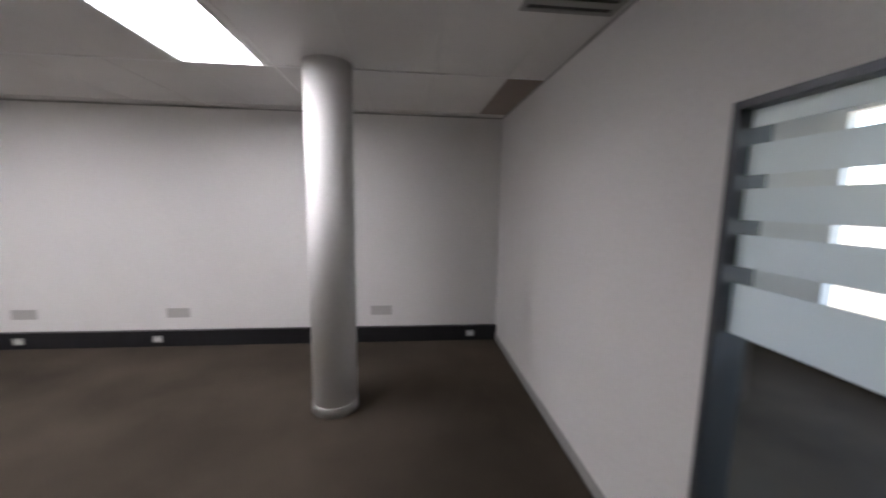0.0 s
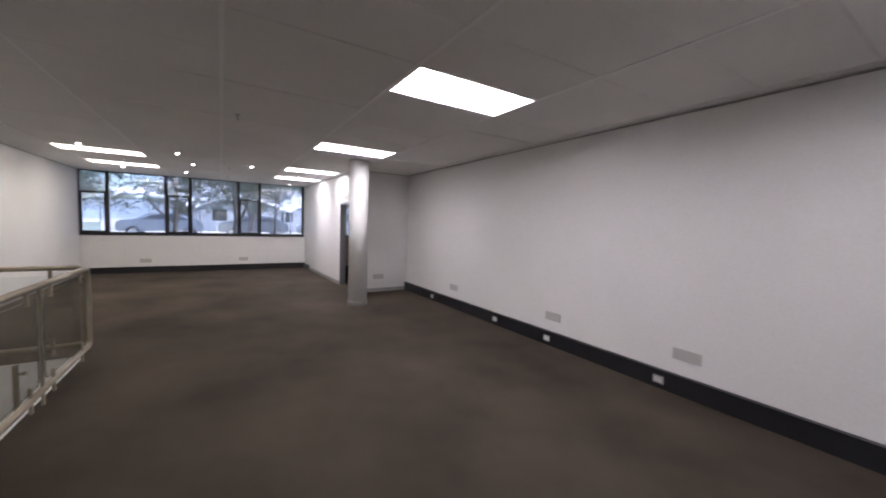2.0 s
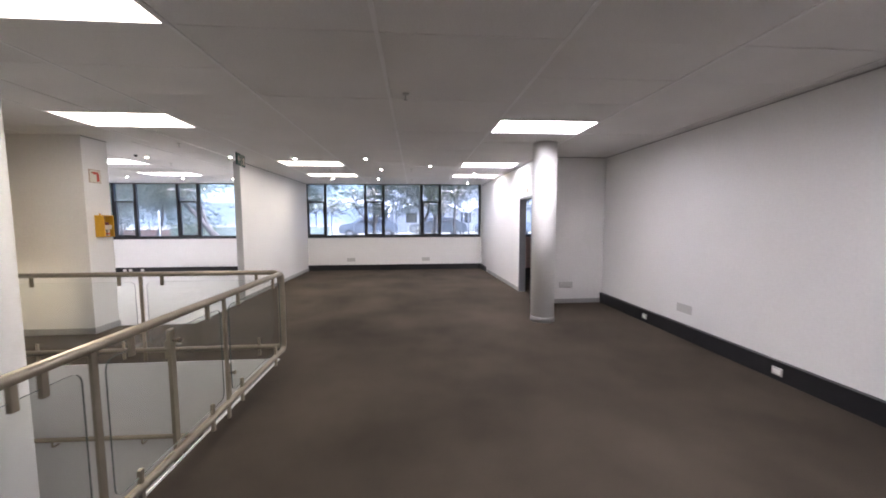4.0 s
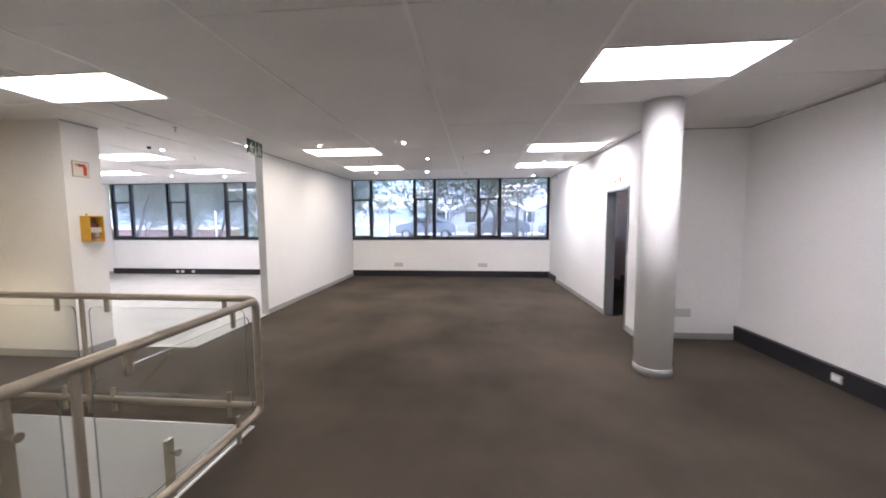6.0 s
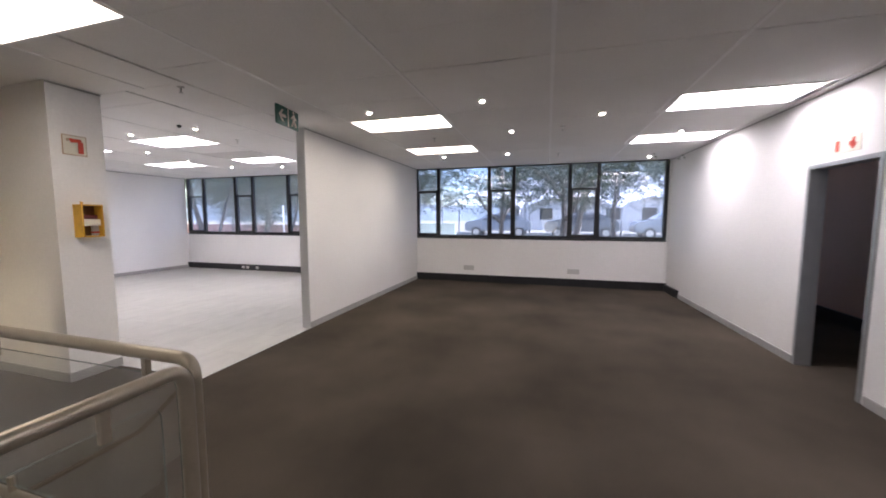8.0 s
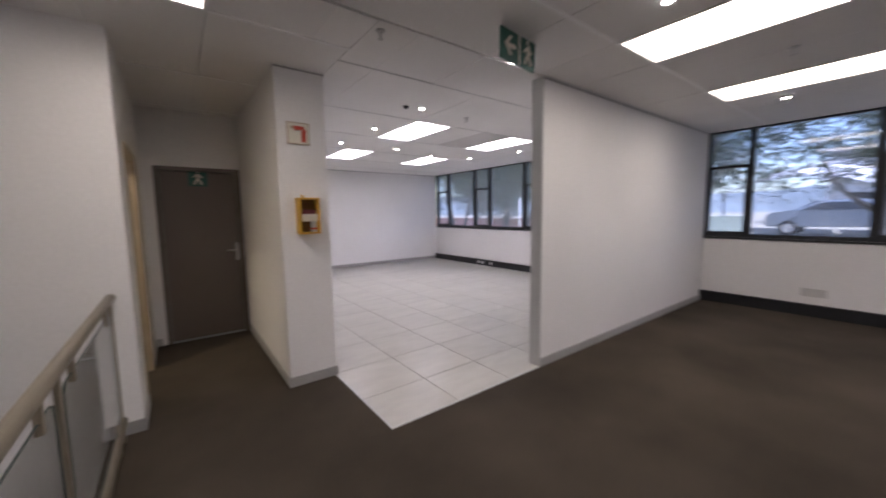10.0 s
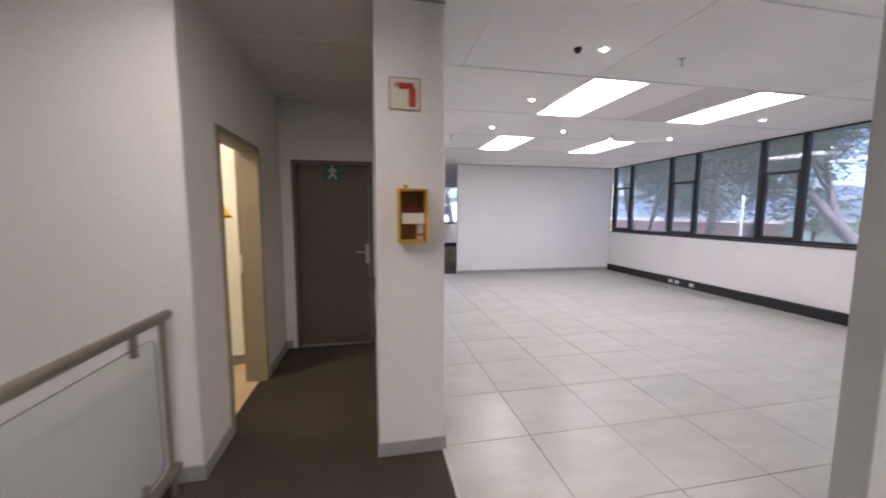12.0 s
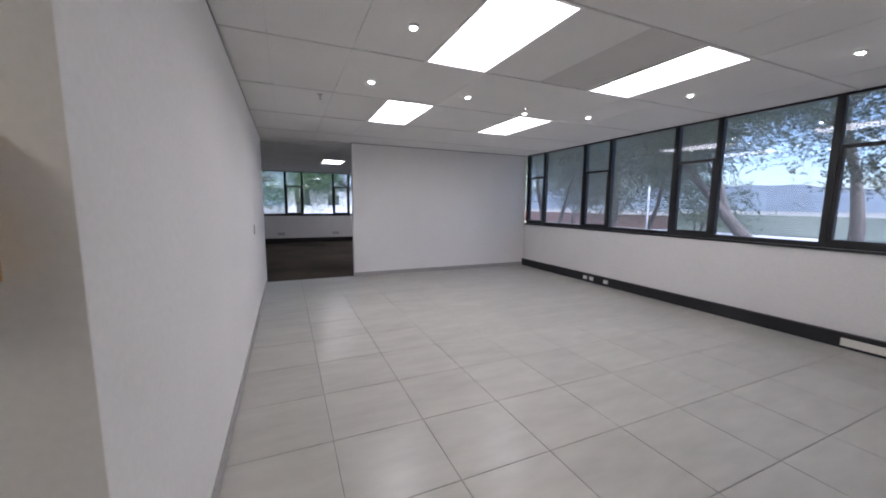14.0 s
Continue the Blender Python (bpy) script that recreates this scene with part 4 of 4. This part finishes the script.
for k, (x, y, h) in enumerate(((-17.5, -7.4, 2.6), (-18.5, -11.5, 3.0), (-21.0, -16.5, 3.6), (-22.4, -10.5, 3.0))):
    tree(x, y, h, (0.1, 0.05), 71 + k, LEAF_B, 3500, 0.4, 0.02, "loose green leafy shrub", "shrub", "shrubs outside")


def car(x, y, rz, paint):
    t_ = thing("car", "parked grey hatchback car near white carports", "car", "parked cars", pose(x, y, ZG, 0, 0, rz))
    prof = [(-2.0, .35), (-2.05, .75), (-1.9, .95), (-1.15, 1.02), (-.45, 1.42), (.75, 1.46), (1.6, 1.05), (1.98, .95), (2.02, .4)]
    bm = bmesh.new()
    a = [bm.verts.new((px, -.82 + (0.12 if pz > 1.1 else 0), pz)) for px, pz in prof]
    b = [bm.verts.new((px, .82 - (0.12 if pz > 1.1 else 0), pz)) for px, pz in prof]
    bm.faces.new(a)
    bm.faces.new(b[::-1])
    for i in range(len(prof)):
        j = (i + 1) % len(prof)
        bm.faces.new((a[i], b[i], b[j], a[j]))
    bmesh.ops.bevel(bm, geom=list(bm.edges), offset=0.05, segments=2, affect="EDGES")
    part("body", bm, paint, t_)
    for s in (-1, 1):
        bm = bmesh.new()
        vs = [bm.verts.new((px, s * py, pz)) for px, py, pz in ((-.95, .84, 1.04), (-.4, .735, 1.34), (.7, .735, 1.37), (1.35, .84, 1.06))]
        vs2 = [bm.verts.new((v_.co.x, v_.co.y - s * .03, v_.co.z)) for v_ in vs]
        bm.faces.new(vs)
        bm.faces.new(vs2[::-1])
        for i in range(4):
            bm.faces.new((vs[i], vs[(i + 1) % 4], vs2[(i + 1) % 4], vs2[i]))
        part("side_window", bm, CAR_GLASS, t_)
    for nm, q in (("windscreen", ((-1.08, .66, 1.08), (-1.08, -.66, 1.08), (-.5, -.6, 1.42), (-.5, .6, 1.42))), ("rear_window", ((1.55, -.64, 1.1), (1.55, .64, 1.1), (.85, .6, 1.43), (.85, -.6, 1.43)))):
        bm = bmesh.new()
        o = Vector((-.02 if nm == "windscreen" else .02, 0, .03))
        vs = [bm.verts.new(Vector(p_) + o) for p_ in q]
        vs2 = [bm.verts.new(Vector(p_) - o) for p_ in q]
        bm.faces.new(vs)
        bm.faces.new(vs2[::-1])
        for i in range(4):
            bm.faces.new((vs[i], vs[(i + 1) % 4], vs2[(i + 1) % 4], vs2[i]))
        part(nm, bm, CAR_GLASS, t_)
    for px in (-1.3, 1.3):
        for s in (-1, 1):
            bm = bmesh.new()
            tube(bm, [(px, s * .68, .31), (px, s * .86, .31)], .31, 20)
            w = part("wheel", bm, TYRE, t_)
            bm = bmesh.new()
            tube(bm, [(px, s * .86, .31), (px, s * .87, .31)], .19, 16)
            part("rim", bm, CHROME, w)


for k, y in enumerate((-0.2, 4.6, 9.4)):
    car(-25.6, y, 90, (CAR_W, CAR_G)[k % 2])


def carport(x, y):
    t_ = thing("carport", "white shade-cloth carport on steel posts", "carport", "carports", pose(x, y, ZG))
    bm = bmesh.new()
    n = 10
    rows = []
    for i in range(n + 1):
        s = i / n
        z = 1.75 + 0.75 * math.sin(math.pi * s) ** 0.8
        rows.append([bm.verts.new((px, -2.7 + 5.4 * s, z + dz)) for px, dz in ((-2.6, .8), (2.6, 0), (2.6, .06), (-2.6, .86))])
    for a, b in zip(rows, rows[1:]):
        for i in range(4):
            bm.faces.new((a[i], a[(i + 1) % 4], b[(i + 1) % 4], b[i]))
    part("canopy", bm, CANOPY, t_)
    for px in (-2.4, 2.4):
        for py in (-2.6, 2.6):
            bm = bmesh.new()
            tube(bm, [(px, py, -.05), (px, py, 1.85 if px > 0 else 2.6)], .05, 10)
            part("post", bm, GREY_ALU, t_)


for y in (-1.6, 4.0, 9.6):
    carport(-29.0, y)


def house(x, y, w, d, h, rz):
    t_ = thing("house", "far plastered house with a grey pitched roof", "house", "far houses", pose(x, y, ZG, 0, 0, rz))
    part("wall", boxes((-w / 2, w / 2, -d / 2, d / 2, -0.1, h)), HOUSE, t_)
    bm = bmesh.new()
    v_ = [bm.verts.new(p_) for p_ in ((-w / 2 - .4, -d / 2 - .4, h), (w / 2 + .4, -d / 2 - .4, h), (w / 2 + .4, d / 2 + .4, h), (-w / 2 - .4, d / 2 + .4, h), (-w / 2 - .4, 0, h + d * .28), (w / 2 + .4, 0, h + d * .28))]
    for f in ((0, 1, 5, 4), (2, 3, 4, 5), (0, 4, 3), (1, 2, 5), (3, 2, 1, 0)):
        bm.faces.new([v_[i] for i in f])
    part("roof", bm, ROOF, t_)
    for k in range(int(w // 3)):
        c = -w / 2 + 1.6 + 3 * k
        part("window", boxes((c - .6, c + .6, -d / 2 - .03, -d / 2 + .05, 1.0, 2.1)), CAR_GLASS, t_)


house(-44, 8, 20, 9, 3.0, 90)
house(-15, -46, 18, 9, 3.0, 180)

# far wooded hills; distance haze is put into their blue-grey colour
HILL = material("haze_tinted_hillside", (0.11, 0.135, 0.15), 0.95, spread=0.3, scale=0.03, fine=0.15)
verts, faces, n_ = [], [], 160
for i in range(n_ + 1):
    a = radians(60 + 250 * i / n_)
    for r_, z in ((150, -1.0), (165, 4.0), (190, 8.0), (230, 10.0)):
        k_ = noise.noise(Vector((3 * math.cos(a), 3 * math.sin(a), r_ * 0.01))) * 5 + noise.noise(Vector((20 * math.cos(a), 20 * math.sin(a), r_ * 0.03))) * 1.6
        verts.append((r_ * math.cos(a), r_ * math.sin(a), z + (k_ if z > 0 else 0)))
for i in range(n_):
    for k in range(3):
        p_ = i * 4 + k
        faces.append((p_, p_ + 4, p_ + 5, p_ + 1))
hm = bpy.data.meshes.new("backdrop")
hm.from_pydata(verts, [], faces)
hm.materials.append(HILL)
tagged(new("backdrop", hm), "distant wooded hills tinted blue-grey for haze", "hills", kind="structure")

# ---- floor tiles, last ----
xs = [XT0 + 0.002 - 0.6 * k for k in range(11)]
ys = [YP - 0.005] + [-0.84 - 0.603 * k for k in range(13)]
meshes = {}
for i in range(len(xs)):
    x1, x0 = xs[i], max(xs[i] - 0.6, XW + 0.004)
    for j in range(len(ys) - 1):
        y1, y0 = ys[j], max(ys[j + 1], YS - 0.06)
        if x1 - x0 < 0.05 or y1 - y0 < 0.05:
            continue
        w, d = round(x1 - x0 - 0.004, 4), round(y1 - y0 - 0.004, 4)
        if (w, d) not in meshes:
            bm = bmesh.new()
            box(bm, -w / 2, w / 2, -d / 2, d / 2, -0.01, 0.002)
            es_ = [e for e in bm.edges if all(v_.co.z > 0 for v_ in e.verts)]
            bmesh.ops.bevel(bm, geom=es_, offset=0.0015, segments=1, affect="EDGES")
            meshes[(w, d)] = mesh_of("tile", bm, TILE)
        ob = new("tile", meshes[(w, d)])
        ob.location = ((x0 + x1) / 2, (y0 + y1) / 2, 0.0)
        ob.rotation_euler = (random.uniform(-.0006, .0006), random.uniform(-.0006, .0006), 0)
        ob.parent = TILED
